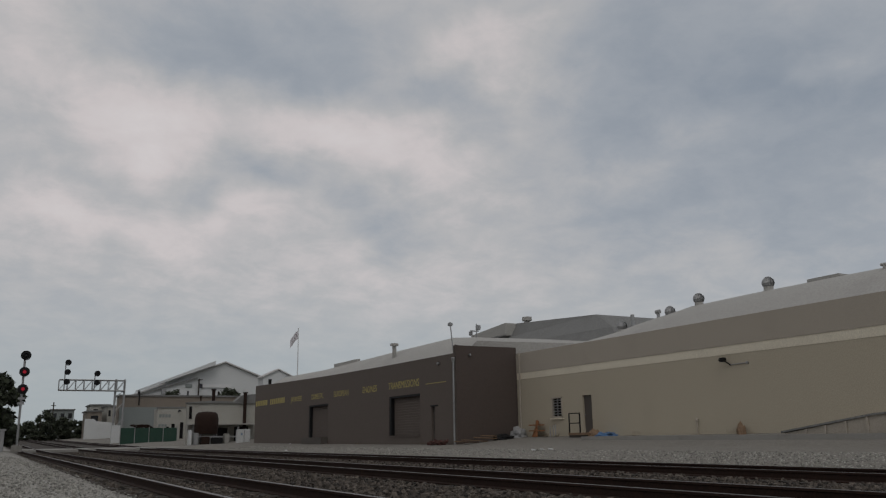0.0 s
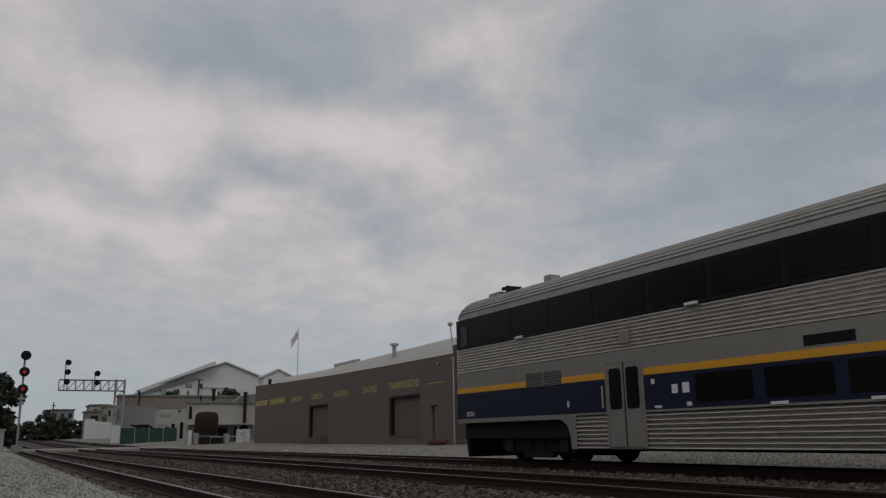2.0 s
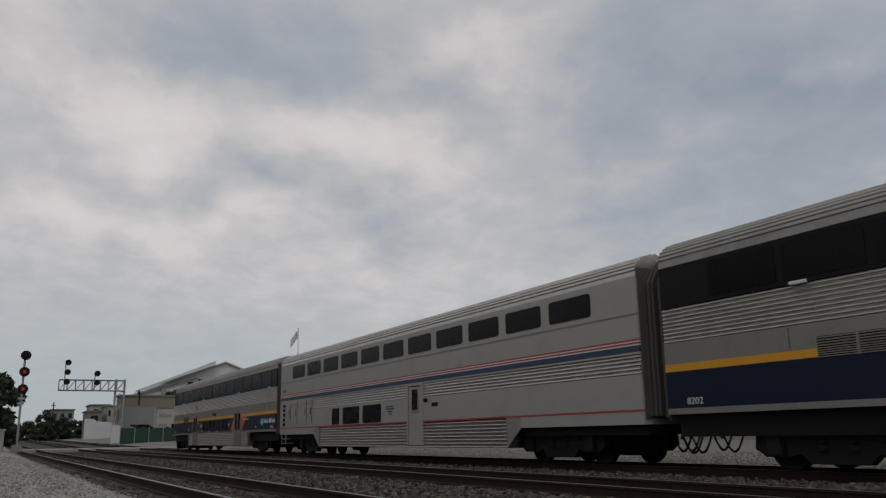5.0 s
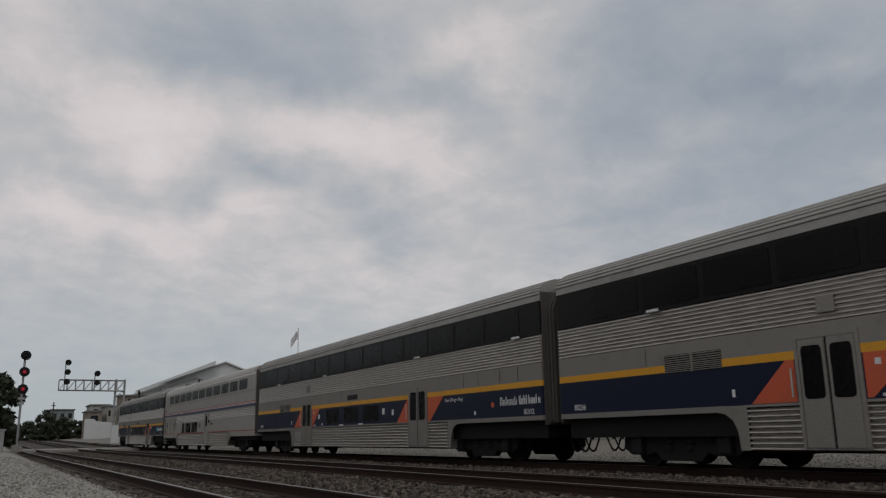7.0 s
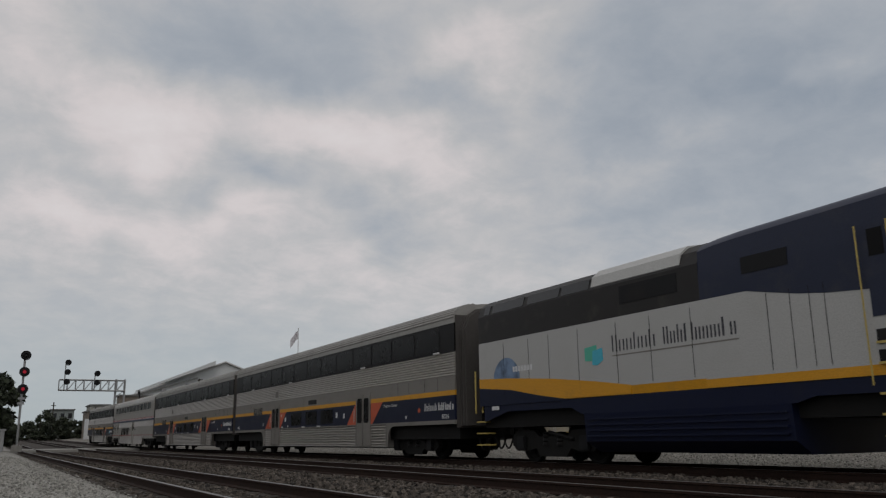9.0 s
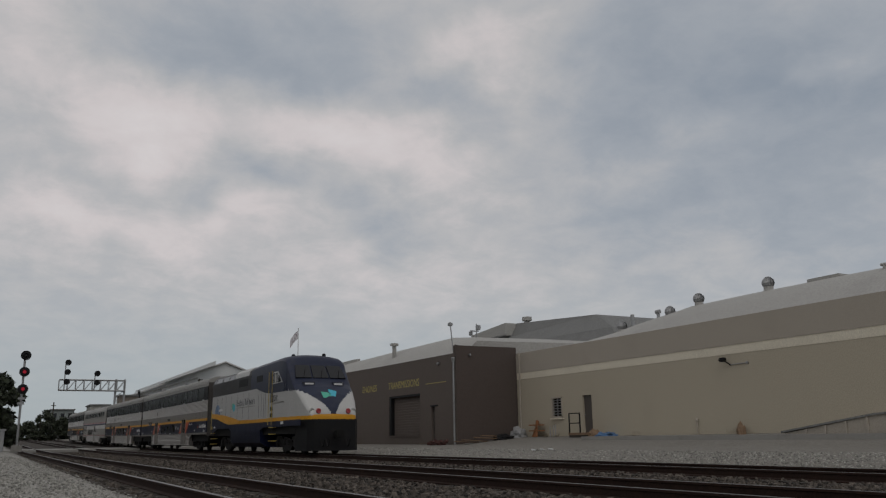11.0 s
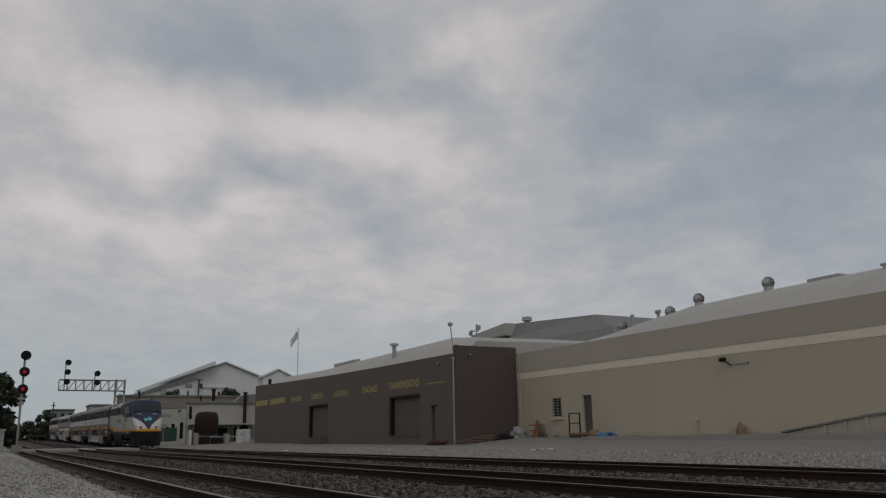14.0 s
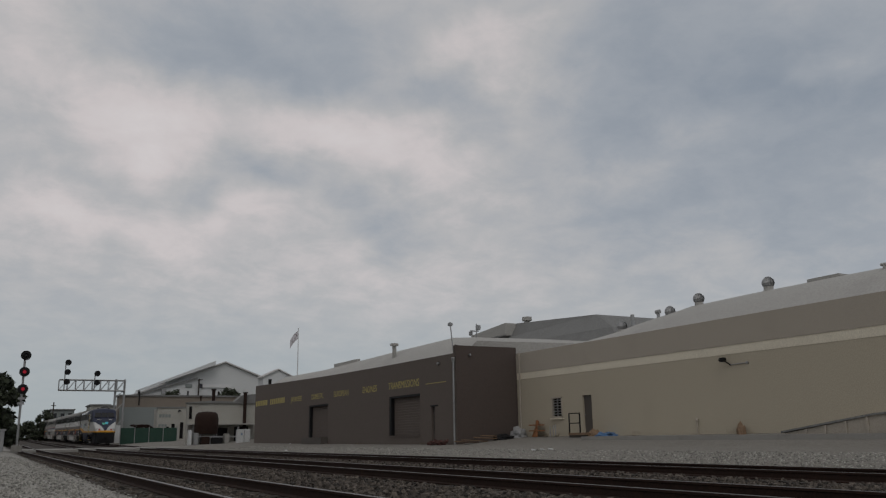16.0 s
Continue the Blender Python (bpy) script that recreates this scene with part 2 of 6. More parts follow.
def lathe(bm, prof, centre, axis="z", seg=16):
    """(radius, height) outline turned about an axis through centre."""
    rings = []
    for r, h in prof:
        ring = []
        for i in range(seg):
            a, b = r * math.cos(2 * math.pi * i / seg), r * math.sin(2 * math.pi * i / seg)
            v = {"z": (a, b, h), "y": (a, h, b), "x": (h, a, b)}[axis]
            ring.append(Vector(centre) + Vector(v))
        rings.append(ring)
    loft(bm, rings)


def part(name, bm, mat, parent=None, label="", smooth=False):
    me = bpy.data.meshes.new(name)
    bmesh.ops.recalc_face_normals(bm, faces=bm.faces)
    bm.to_mesh(me)
    bm.free()
    for m in (mat if isinstance(mat, (list, tuple)) else [mat]):
        me.materials.append(m)
    if smooth:
        for p in me.polygons:
            p.use_smooth = True
        me.set_sharp_from_angle(angle=radians(40))
    ob = new(name, me)
    ob.parent = parent
    if label:
        tagged(ob, label)
    return ob


def block(name, x0, x1, y0, y1, z0, z1, mat, parent=None, label="", r=0.0):
    bm = bmesh.new()
    if r:
        soft_box(bm, x0, x1, y0, y1, z0, z1, r)
    else:
        box(bm, x0, x1, y0, y1, z0, z1)
    return part(name, bm, mat, parent, label)


def empty(name, label, category, group="", kind="", at=(0, 0, 0)):
    ob = new(name)
    ob.location = at
    return tagged(ob, label, category, group, kind)


def lettering(name, text, height, mat, parent, m, width=None, label=""):
    """Flat painted letters; m places the text's baseline start."""
    cu = bpy.data.curves.new(name, "FONT")
    cu.body, cu.size, cu.extrude = text, height / 0.7, 0.002
    cu.resolution_u = 3
    tmp = new(name, cu)
    bpy.context.view_layer.update()
    me = bpy.data.meshes.new_from_object(tmp.evaluated_get(bpy.context.evaluated_depsgraph_get()))
    bpy.data.objects.remove(tmp)
    xs = [v.co.x for v in me.vertices]
    if width:
        me.transform(Matrix.Diagonal((width / (max(xs) - min(xs)), 1, 1, 1)) @ Matrix.Translation((-min(xs), 0, 0)))
    me.transform(m)
    me.materials.clear()
    me.materials.append(mat)
    ob = new(name, me)
    ob.parent = parent
    if label:
        tagged(ob, label)
    return ob


def facing_line(x, y, z):
    """Text that runs towards the south on a wall that faces the line (to -x)."""
    return Matrix(((0, 0, -1, x), (-1, 0, 0, y), (0, 1, 0, z), (0, 0, 0, 1)))

# ---- ground ----
TRACKS = (3.517, 8.5, 13.862)
SKEW = radians(0.484)  # the line runs at a slight angle to the yard's walls
RAIL_Z = -0.063
ALONG = Matrix.Rotation(SKEW, 4, "Z")


def across(x, y):
    """Distance from the tripod square to the line."""
    return x + math.tan(SKEW) * min(y, 350)


def ground_z(x, y):
    side = np.interp(across(x, y), [-400, -6, -0.2, 1.3, 2.0, 15.4, 16.6, 20, 23.3, 27.5, 60], [0, -0.15, -0.12, -0.14, -0.275, -0.275, -0.15, 0.08, 0.14, 0.56, 0.7])
    return float(side) + rise(y)


def ground_material():
    m = bpy.data.materials.new("gravel_ballast_and_dirt")
    nt = nodes_of(m)
    out, bsdf = nt.nodes.new("ShaderNodeOutputMaterial"), nt.nodes.new("ShaderNodeBsdfPrincipled")
    nt.links.new(bsdf.outputs[0], out.inputs[0])
    vec = nt.nodes.new("ShaderNodeTexCoord").outputs["Object"]
    sep = nt.nodes.new("ShaderNodeSeparateXYZ")
    nt.links.new(vec, sep.inputs[0])
    wob = noise_node(nt, vec, 0.8, 4)
    x = math_node(nt, "ADD", math_node(nt, "ADD", sep.outputs[0], math_node(nt, "MULTIPLY", sep.outputs[1], math.tan(SKEW))), math_node(nt, "MULTIPLY", math_node(nt, "SUBTRACT", wob, 0.5), 1.2))
    vor = nt.nodes.new("ShaderNodeTexVoronoi")
    vor.inputs["Scale"].default_value = 22
    nt.links.new(vec, vor.inputs["Vector"])
    spot = nt.nodes.new("ShaderNodeSeparateColor")
    nt.links.new(vor.outputs["Color"], spot.inputs[0])
    pebble, fine, broad = spot.outputs[0], noise_node(nt, vec, 60, 3), noise_node(nt, vec, 0.5, 6)
    path = mix_rgb(nt, pebble, (0.19, 0.18, 0.16), (0.36, 0.35, 0.32))
    ballast = mix_rgb(nt, pebble, (0.02, 0.015, 0.012), (0.075, 0.064, 0.054))
    dirt = mix_rgb(nt, broad, (0.135, 0.12, 0.1), (0.215, 0.2, 0.175))
    dirt = mix_rgb(nt, 0.35, dirt, mix_rgb(nt, pebble, (0.08, 0.075, 0.065), (0.30, 0.29, 0.27)))
    grass = mix_rgb(nt, fine, (0.05, 0.05, 0.03), (0.13, 0.11, 0.07))
    c = mix_rgb(nt, ramp_node(nt, x, 1.9, 2.6), path, ballast)
    c = mix_rgb(nt, ramp_node(nt, x, 15.2, 16.4), c, dirt)
    c = mix_rgb(nt, ramp_node(nt, x, 40, 60), c, grass)
    c = mix_rgb(nt, ramp_node(nt, x, -5, -3, 1, 0), c, grass)
    nt.links.new(c, bsdf.inputs["Base Color"])
    bsdf.inputs["Roughness"].default_value = 0.95
    b = nt.nodes.new("ShaderNodeBump")
    b.inputs["Strength"].default_value, b.inputs["Distance"].default_value = 0.6, 0.03
    nt.links.new(vor.outputs["Distance"], b.inputs["Height"])
    nt.links.new(b.outputs[0], bsdf.inputs["Normal"])
    return m


def build_ground():
    xs = sorted({-2500, -600, -150, -60, -20, -6, -3, -1, -0.2, 0.5, 0.9, 1.3, 1.7, 2.0, 3.5, 5.9, 8.5, 11, 13.0, 14.2, 15, 15.4, 16, 16.6, 18, 20, 22, 23.3, 25, 27.5, 32, 45, 60, 120, 400, 1000, 3000})
    ys = sorted({-1500, -400, -150, *range(-60, 130, 6), *range(130, 380, 15), 500, 800, 1500, 3500})
    verts = [(x, y, ground_z(x, y) + 0.03 * noise.noise((x * 0.6, y * 0.6, 0)) * (0.3 if 1.5 < x < 15 else 1)) for y in ys for x in xs]
    n = len(xs)
    faces = [(j * n + i, j * n + i + 1, (j + 1) * n + i + 1, (j + 1) * n + i) for j in range(len(ys) - 1) for i in range(n - 1)]
    me = bpy.data.meshes.new("ground")
    me.from_pydata(verts, [], faces)
    me.materials.append(ground_material())
    tagged(new("ground", me), "gravel yard, ballast and dirt along the railway", "ground", kind="structure")


build_ground()


def stones(name, label, mat, count, area, size, squash=0.6, seed=1, lift=0.0, keep=None):
    """Loose stones strewn over a stretch of the ground, denser near the tripod."""
    rng = np.random.default_rng(seed)
    x0, x1, y0, y1 = area
    base = np.array([(-1, -1, -1), (1, -1, -1), (1, 1, -1), (-1, 1, -1), (-0.6, -0.7, 1), (0.7, -0.5, 1), (0.5, 0.7, 1), (-0.7, 0.5, 1)]) * 0.5
    quads = np.array([(4, 5, 6, 7), (0, 1, 5, 4), (1, 2, 6, 5), (2, 3, 7, 6), (3, 0, 4, 7)])
    vs, fs, k = [], [], 0
    while k < count:
        x = rng.uniform(x0, x1)
        y = y0 + (y1 - y0) * rng.random() ** 1.8
        if keep and not keep(x):
            continue
        x -= math.tan(SKEW) * y
        s = size * rng.uniform(0.5, 1.35)
        a = rng.uniform(0, 6.28)
        p = (base + rng.uniform(-0.22, 0.22, base.shape)) * s * np.array((1, rng.uniform(0.6, 1), squash))
        t = rng.uniform(-0.5, 0.5)
        p = p @ np.array(((1, 0, 0), (0, math.cos(t), -math.sin(t)), (0, math.sin(t), math.cos(t))))
        c, sn = math.cos(a), math.sin(a)
        p = p @ np.array(((c, -sn, 0), (sn, c, 0), (0, 0, 1)))
        vs.append(p + np.array((x, y, ground_z(x, y) + s * 0.2 + lift * rng.random())))
        fs.append(quads + 8 * k)
        k += 1
    me = bpy.data.meshes.new(name)
    me.from_pydata(np.concatenate(vs).tolist(), [], np.concatenate(fs).tolist())
    me.materials.append(mat)
    return tagged(new(name, me), label, "gravel", kind="stuff")


M_STONE = material("ballast_stone", (0.07, 0.058, 0.048), 0.95, vary=0.3, stain=0.3, grain=30, bump=0.2, island=0.75)
M_PEBBLE = material("pale_gravel_stone", (0.27, 0.262, 0.238), 0.95, vary=0.25, stain=0.2, bump=0.2, island=0.5)


def off_rail(x):
    return all(abs(abs(x - c) - 0.7535) > 0.3 for c in TRACKS)


stones("ballast_stones", "grey crushed stone ballast between the tracks", M_STONE, 34000, (2.3, 15.4, 5, 75), 0.075, lift=0.05, keep=off_rail)
stones("path_gravel", "pale gravel on the path beside the near track", M_PEBBLE, 13000, (-1.5, 2.6, 7, 55), 0.04)
stones("yard_gravel", "loose grey gravel at the edge of the yard", M_PEBBLE, 14000, (15.3, 19.8, 8, 70), 0.042)


# ---- tracks ----
def build_track(cx):
    tr = empty("railway_track", "rusty steel rails on dark timber ties in ballast", "railway track", "parallel tracks")
    tr.matrix_world = ALONG @ pose(cx, 0, RAIL_Z)
    prof = [(-0.07, -0.18), (0.07, -0.18), (0.07, -0.165), (0.012, -0.14), (0.012, -0.045), (0.036, -0.035), (0.036, -0.004), (0.03, 0), (-0.03, 0), (-0.036, -0.004), (-0.036, -0.035), (-0.012, -0.045), (-0.012, -0.14), (-0.07, -0.165)]
    ys = [-300, 0, 60, *range(66, 104, 4), *range(110, 350, 20), 900]
    for s in (-0.7535, 0.7535):
        bm = bmesh.new()
        loft(bm, [[(s + x, y, z + rise(y)) for x, z in prof] for y in ys], mats=lambda c: 1 if c.z - rise(c.y) > -0.004 else 0)
        part("rail", bm, [M_RUST, M_RAILTOP], tr)
    bm = bmesh.new()
    soft_box(bm, -1.3, 1.3, -0.115, 0.115, -0.38, -0.185, 0.012, 1)
    first = part("tie", bm, M_TIE, tr)
    for k in range(95):
        y = 6 + 0.52 * k
        ob = first if k == 0 else new("tie", first.data)
        ob.parent = tr
        ob.location = (random.uniform(-0.03, 0.03), y, random.uniform(-0.01, 0.01))
    return tr


for cx in TRACKS:
    build_track(cx)


# road crossing beyond the yard
bm = bmesh.new()
xs_slab = [(-8.0, 1.87), (2.17, 3.38), (3.68, 6.86), (7.16, 8.36), (8.66, 12.22), (12.52, 13.72), (14.02, 24.0)]
for xa, xb in xs_slab:
    loft(bm, [[(xa, y, rise(y) - 0.36), (xb, y, rise(y) - 0.36), (xb, y, rise(y) - 0.08), (xa, y, rise(y) - 0.08)] for y in (84, 88, 92)])
tagged(part("road", bm, M_CONC), "pale worn road crossing the tracks", "road", kind="structure")


# timber edging at the foot of the path
edging = empty("timber_edging", "dark weathered timber edging beside the gravel path", "edging", at=(0, 0, 0))
for k in range(14):
    block("timber", -0.35 + random.uniform(-0.02, 0.02), 0.03 + random.uniform(-0.02, 0.02), 9 + k * 2.45, 11.4 + k * 2.45, -0.35, -0.02 + random.uniform(-0.02, 0.02), M_TIE, edging, r=0.015)


# ---- tan warehouse ----
def wall_with_holes(bm, x0, x1, y0, y1, z0, z1, holes):
    """A wall along y, with thickness in x and openings (ya, yb, za, zb) through it."""
    yc = sorted({y0, y1, *[h[0] for h in holes], *[h[1] for h in holes]})
    zc = sorted({z0, z1, *[h[2] for h in holes], *[h[3] for h in holes]})
    for ya, yb in zip(yc, yc[1:]):
        for za, zb in zip(zc, zc[1:]):
            ym, zm = (ya + yb) / 2, (za + zb) / 2
            if not any(h[0] < ym < h[1] and h[2] < zm < h[3] for h in holes):
                box(bm, x0, x1, ya, yb, za, zb)
    bmesh.ops.remove_doubles(bm, verts=bm.verts, dist=1e-4)


def build_tan():
    b = empty("warehouse", "long tan stucco warehouse with a cream stripe and vaulted pale roof", "building", at=(0, 0, 0))
    X, ya, yb = 27.5, -45.0, 42.0
    holes = [(37.55, 38.45, 1.62, 2.66), (34.93, 35.68, 0.72, 2.67)]
    bm = bmesh.new()
    wall_with_holes(bm, X, X + 0.3, ya, yb, 0.2, 3.9, holes)
    part("wall", bm, M_TAN, b)
    block("stripe", X - 0.012, X + 0.3, ya, yb, 3.9, 4.28, M_STRIPE, b, "cream painted stripe")
    block("parapet", X - 0.03, X + 0.3, ya, yb, 4.28, 5.46, M_TANUP, b, "grey-tan upper wall")
    block("back_wall", X + 26, X + 26.3, ya, yb, 0.2, 5.4, M_TAN, b)
    block("end_wall", X + 0.3, X + 26, ya, ya + 0.3, 0.2, 5.4, M_TAN, b)
    block("end_wall", X + 0.3, X + 26, yb - 0.3, yb, 0.2, 5.4, M_TAN, b)
    # vaulted roof, hipped towards the brown building
    xs = [0.0, 1.0, 2.0, 3.2, 4.6, 7, 10, 13]
    hs = [0.0, 0.62, 1.12, 1.5, 1.74, 1.9, 2.0, 2.05]
    xs2 = xs + [26 - x for x in xs[::-1][1:]]
    hs2 = hs + hs[::-1][1:]
    rings = []
    for y, k in ((ya, 1.0), (-10, 1), (10, 1), (20, 1.0), (27, 1.0), (30.5, 0.97), (33.5, 0.72), (36.5, 0.35), (39, 0.12), (41.8, 0.0)):
        rings.append([(X + 0.05 + x, y, 5.465 + h * k) for x, h in zip(xs2, hs2)] + [(X + 26, y, 5.3), (X + 0.05, y, 5.3)])
    bm = bmesh.new()
    loft(bm, rings)
    part("roof", bm, M_ROOF, b, "pale coated vaulted roof", smooth=True)
    # window
    bm = bmesh.new()
    for y0, y1, z0, z1 in ((37.5, 38.5, 2.62, 2.7), (37.5, 38.5, 1.54, 1.64), (37.5, 37.58, 1.54, 2.7), (38.42, 38.5, 1.54, 2.7)):
        box(bm, X - 0.04, X + 0.1, y0, y1, z0, z1)
    win = part("window", bm, M_TANUP, b, "barred window with a painted frame")
    block("pane", X + 0.12, X + 0.14, 37.55, 38.45, 1.62, 2.66, M_GLASSDARK, win)
    block("sill", X - 0.1, X + 0.02, 37.4, 38.6, 1.48, 1.54, M_STRIPE, win)
    for k in range(6):
        block("bar", X + 0.02, X + 0.05, 37.56, 38.44, 1.74 + 0.15 * k, 1.79 + 0.15 * k, M_STEEL, win)
    block("bar", X + 0.02, X + 0.05, 37.97, 38.03, 1.62, 2.66, M_STEEL, win)
    d = block("door", X + 0.1, X + 0.15, 34.93, 35.68, 0.72, 2.67, M_BROWN2, b, "dark brown steel door")
    bm = bmesh.new()
    rod(bm, (X + 0.04, 35.6, 1.65), (X + 0.1, 35.6, 1.65), 0.03)
    part("handle", bm, M_STEEL, d)
    # conduit up the corner and the lamp on its arm
    bm = bmesh.new()
    rod(bm, (X - 0.06, 41.6, 0.5), (X - 0.06, 41.6, 5.5), 0.05)
    part("downpipe", bm, M_TANUP, b)
    bm = bmesh.new()
    soft_box(bm, X - 0.36, X - 0.12, 25.38, 25.68, 3.58, 3.76, 0.04)
    rod(bm, (X - 0.2, 25.4, 3.58), (X, 25.3, 3.42), 0.03)
    lamp = part("floodlight", bm, M_BLACK, b, "dark floodlight with a conduit")
    bm = bmesh.new()
    rod(bm, (X - 0.03, 25.3, 3.45), (X - 0.03, 24.4, 3.47), 0.02)
    lathe(bm, [(0.0, -0.06), (0.06, -0.06), (0.06, 0.02), (0, 0.02)], (X - 0.01, 24.4, 3.47), "x", 8)
    part("conduit", bm, M_STEEL, lamp)
    # standpipe on the wall
    bm = bmesh.new()
    rod(bm, (X - 0.08, 27.47, 0.5), (X - 0.08, 27.47, 1.2), 0.03)
    lathe(bm, [(0, 0), (0.07, 0.0), (0.08, 0.08), (0.03, 0.12), (0, 0.12)], (X - 0.08, 27.47, 1.14), "z", 8)
    part("standpipe", bm, M_TANUP, b)
    return b


build_tan()


# ---- brown workshop ----
def build_brown():
    X, ya, yb = 23.3, 42.0, 84.6
    b = empty("workshop", "brown stucco workshop with yellow painted lettering", "building")
    holes = [(63.1, 67.8, 0.72, 3.35), (46.7, 51.35, 0.74, 3.30), (44.7, 45.15, 0.2, 2.42)]
    bm = bmesh.new()
    wall_with_holes(bm, X, X + 0.35, ya, yb, -0.3, 4.9, holes)
    top = [(ya, 5.40), (52, 5.44), (63, 5.55), (74, 5.75), (yb, 6.0)]
    loft(bm, [[(X, y, 4.9), (X + 0.35, y, 4.9), (X + 0.35, y, z), (X, y, z)] for y, z in top])
    part("wall", bm, M_BROWN, b)
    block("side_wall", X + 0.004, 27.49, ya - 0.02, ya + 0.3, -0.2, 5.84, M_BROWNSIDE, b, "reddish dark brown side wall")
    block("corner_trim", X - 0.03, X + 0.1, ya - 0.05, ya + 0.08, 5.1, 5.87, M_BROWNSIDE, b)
    block("end_wall", X + 0.35, X + 22, yb - 0.3, yb, -0.2, 6.0, M_BROWN, b)
    # recessed roll-up doors
    for y0, y1, z0, z1 in ((63.1, 67.8, 0.72, 3.35), (46.7, 51.35, 0.74, 3.30)):
        bm = bmesh.new()
        n, prof = 16, []
        for k in range(n):
            za = z0 + (z1 - z0) * k / n
            prof += [(X + 0.27, za), (X + 0.25, za + 0.02), (X + 0.25, za + (z1 - z0) / n - 0.02)]
        extrude_y(bm, prof + [(X + 0.27, z1), (X + 0.32, z1), (X + 0.32, z0)], y0, y1)
        part("rollup_door", bm, M_BROWN, b, "dark brown slatted roll-up door")
        # black strips stand in for the shade inside the far jamb and head
        block("door_jamb", X + 0.01, X + 0.25, y1 - 0.3, y1, z0, z1, M_BLACK, b, "black strip standing in for shade in the door reveal")
        block("door_head", X + 0.01, X + 0.25, y0, y1 - 0.3, z1 - 0.13, z1, M_BLACK, b)
        block("threshold", X - 0.06, X + 0.3, y0, y1, z0 - 0.08, z0, M_BROWN, b)
    block("door", X + 0.14, X + 0.2, 44.7, 45.15, 0.2, 2.42, M_BROWN2, b, "narrow dark brown door")
    block("lintel", X - 0.03, X + 0.05, 44.3, 45.25, 2.42, 2.5, M_BLACK, b)
    block("loading_step", X - 0.55, X - 0.002, 63.2, 68.0, -0.1, 0.72, M_BROWN2, b, "brown painted loading step")
    block("step_slot", X - 0.58, X - 0.552, 64.5, 66.6, -0.02, 0.1, M_BLACK, b)
    # pale roof that shows above the parapet
    rings = []
    for y, z in ((ya + 0.2, 6.2), (44.5, 6.7), (47.5, 7.0), (56, 6.95), (72, 6.75), (84, 6.9)):
        rings.append([(X + 0.36, y, 4.9), (X + 0.36, y, 5.1 + (y - 42) * 0.008), (X + 1.6, y, 6.2), (X + 2.9, y, z), (X + 8, y, z + 0.1), (X + 14, y, z + 0.1), (X + 22, y, 5.5), (X + 22, y, 4.9)])
    bm = bmesh.new()
    loft(bm, rings)
    part("roof", bm, M_ROOF, b, "pale coated roof behind the parapet", smooth=True)
    bm = bmesh.new()
    box(bm, X + 4.6, X + 4.9, 68.4, 74.2, 6.8, 7.5)
    part("roof_curb", bm, M_ROOF, b)
    # downpipe on the corner
    bm = bmesh.new()
    rod(bm, (X - 0.08, ya + 0.15, 0.05), (X - 0.08, ya + 0.15, 4.9), 0.06)
    lathe(bm, [(0, 0), (0.07, 0), (0.12, 0.2), (0.12, 0.3), (0, 0.3)], (X - 0.08, ya + 0.15, 4.85), "z", 8)
    part("downpipe", bm, M_STEEL, b, "pale galvanised downpipe")
    # stove pipe
    bm = bmesh.new()
    rod(bm, (X + 1.7, 54.2, 5.6), (X + 1.7, 54.2, 7.1), 0.16)
    lathe(bm, [(0, 0), (0.3, 0), (0.3, 0.16), (0.1, 0.2), (0, 0.2)], (X + 1.7, 54.2, 7.1), "z", 12)
    part("chimney", bm, M_ROOF, b, "pale metal stove pipe with a cap")
    # antenna mast on the corner
    bm = bmesh.new()
    rod(bm, (X + 0.15, ya + 0.5, 5.3), (X + 0.05, ya + 0.7, 7.3), 0.035)
    soft_box(bm, X - 0.05, X + 0.2, ya + 0.6, ya + 0.85, 7.05, 7.25, 0.04)
    part("mast", bm, M_STEEL, b)
    for y, x, z in ((44.1, X - 0.06, 4.95), (ya - 0.07, X + 0.9, 5.3)):
        bm = bmesh.new()
        soft_box(bm, x - 0.07, x + 0.07, y - 0.12, y + 0.07, z - 0.07, z + 0.07, 0.03)
        part("security_camera", bm, M_STEEL, b)
    # painted words
    for text, y, wide, h in (("TRANSMISSIONS", 51.5, 4.7, 0.47), ("ENGINES", 56.0, 2.55, 0.45), ("EUROPEAN", 61.9, 3.1, 0.44), ("DOMESTIC", 67.2, 2.9, 0.44), ("JAPANESE", 72.8, 3.0, 0.44)):
        lettering("lettering", text, h, M_YELLOWSIGN, b, facing_line(X - 0.004, y, 3.78 + max(0, y - 60) * 0.006), wide, "yellow painted capital letters")
    for y0, n in ((79.3, 8), (84.3, 7)):
        for k in range(n):
            block("letter_bar", X - 0.004, X + 0.01, y0 - 0.6 * k - 0.42, y0 - 0.6 * k, 3.9, 4.4, M_YELLOWSIGN, b)
    bm = bmesh.new()
    box(bm, X - 0.004, X + 0.01, 43.2, 45.9, 3.80, 3.84)
    part("lettering", bm, M_YELLOWSIGN, b, "thin line of small yellow letters")
    return b


build_brown()

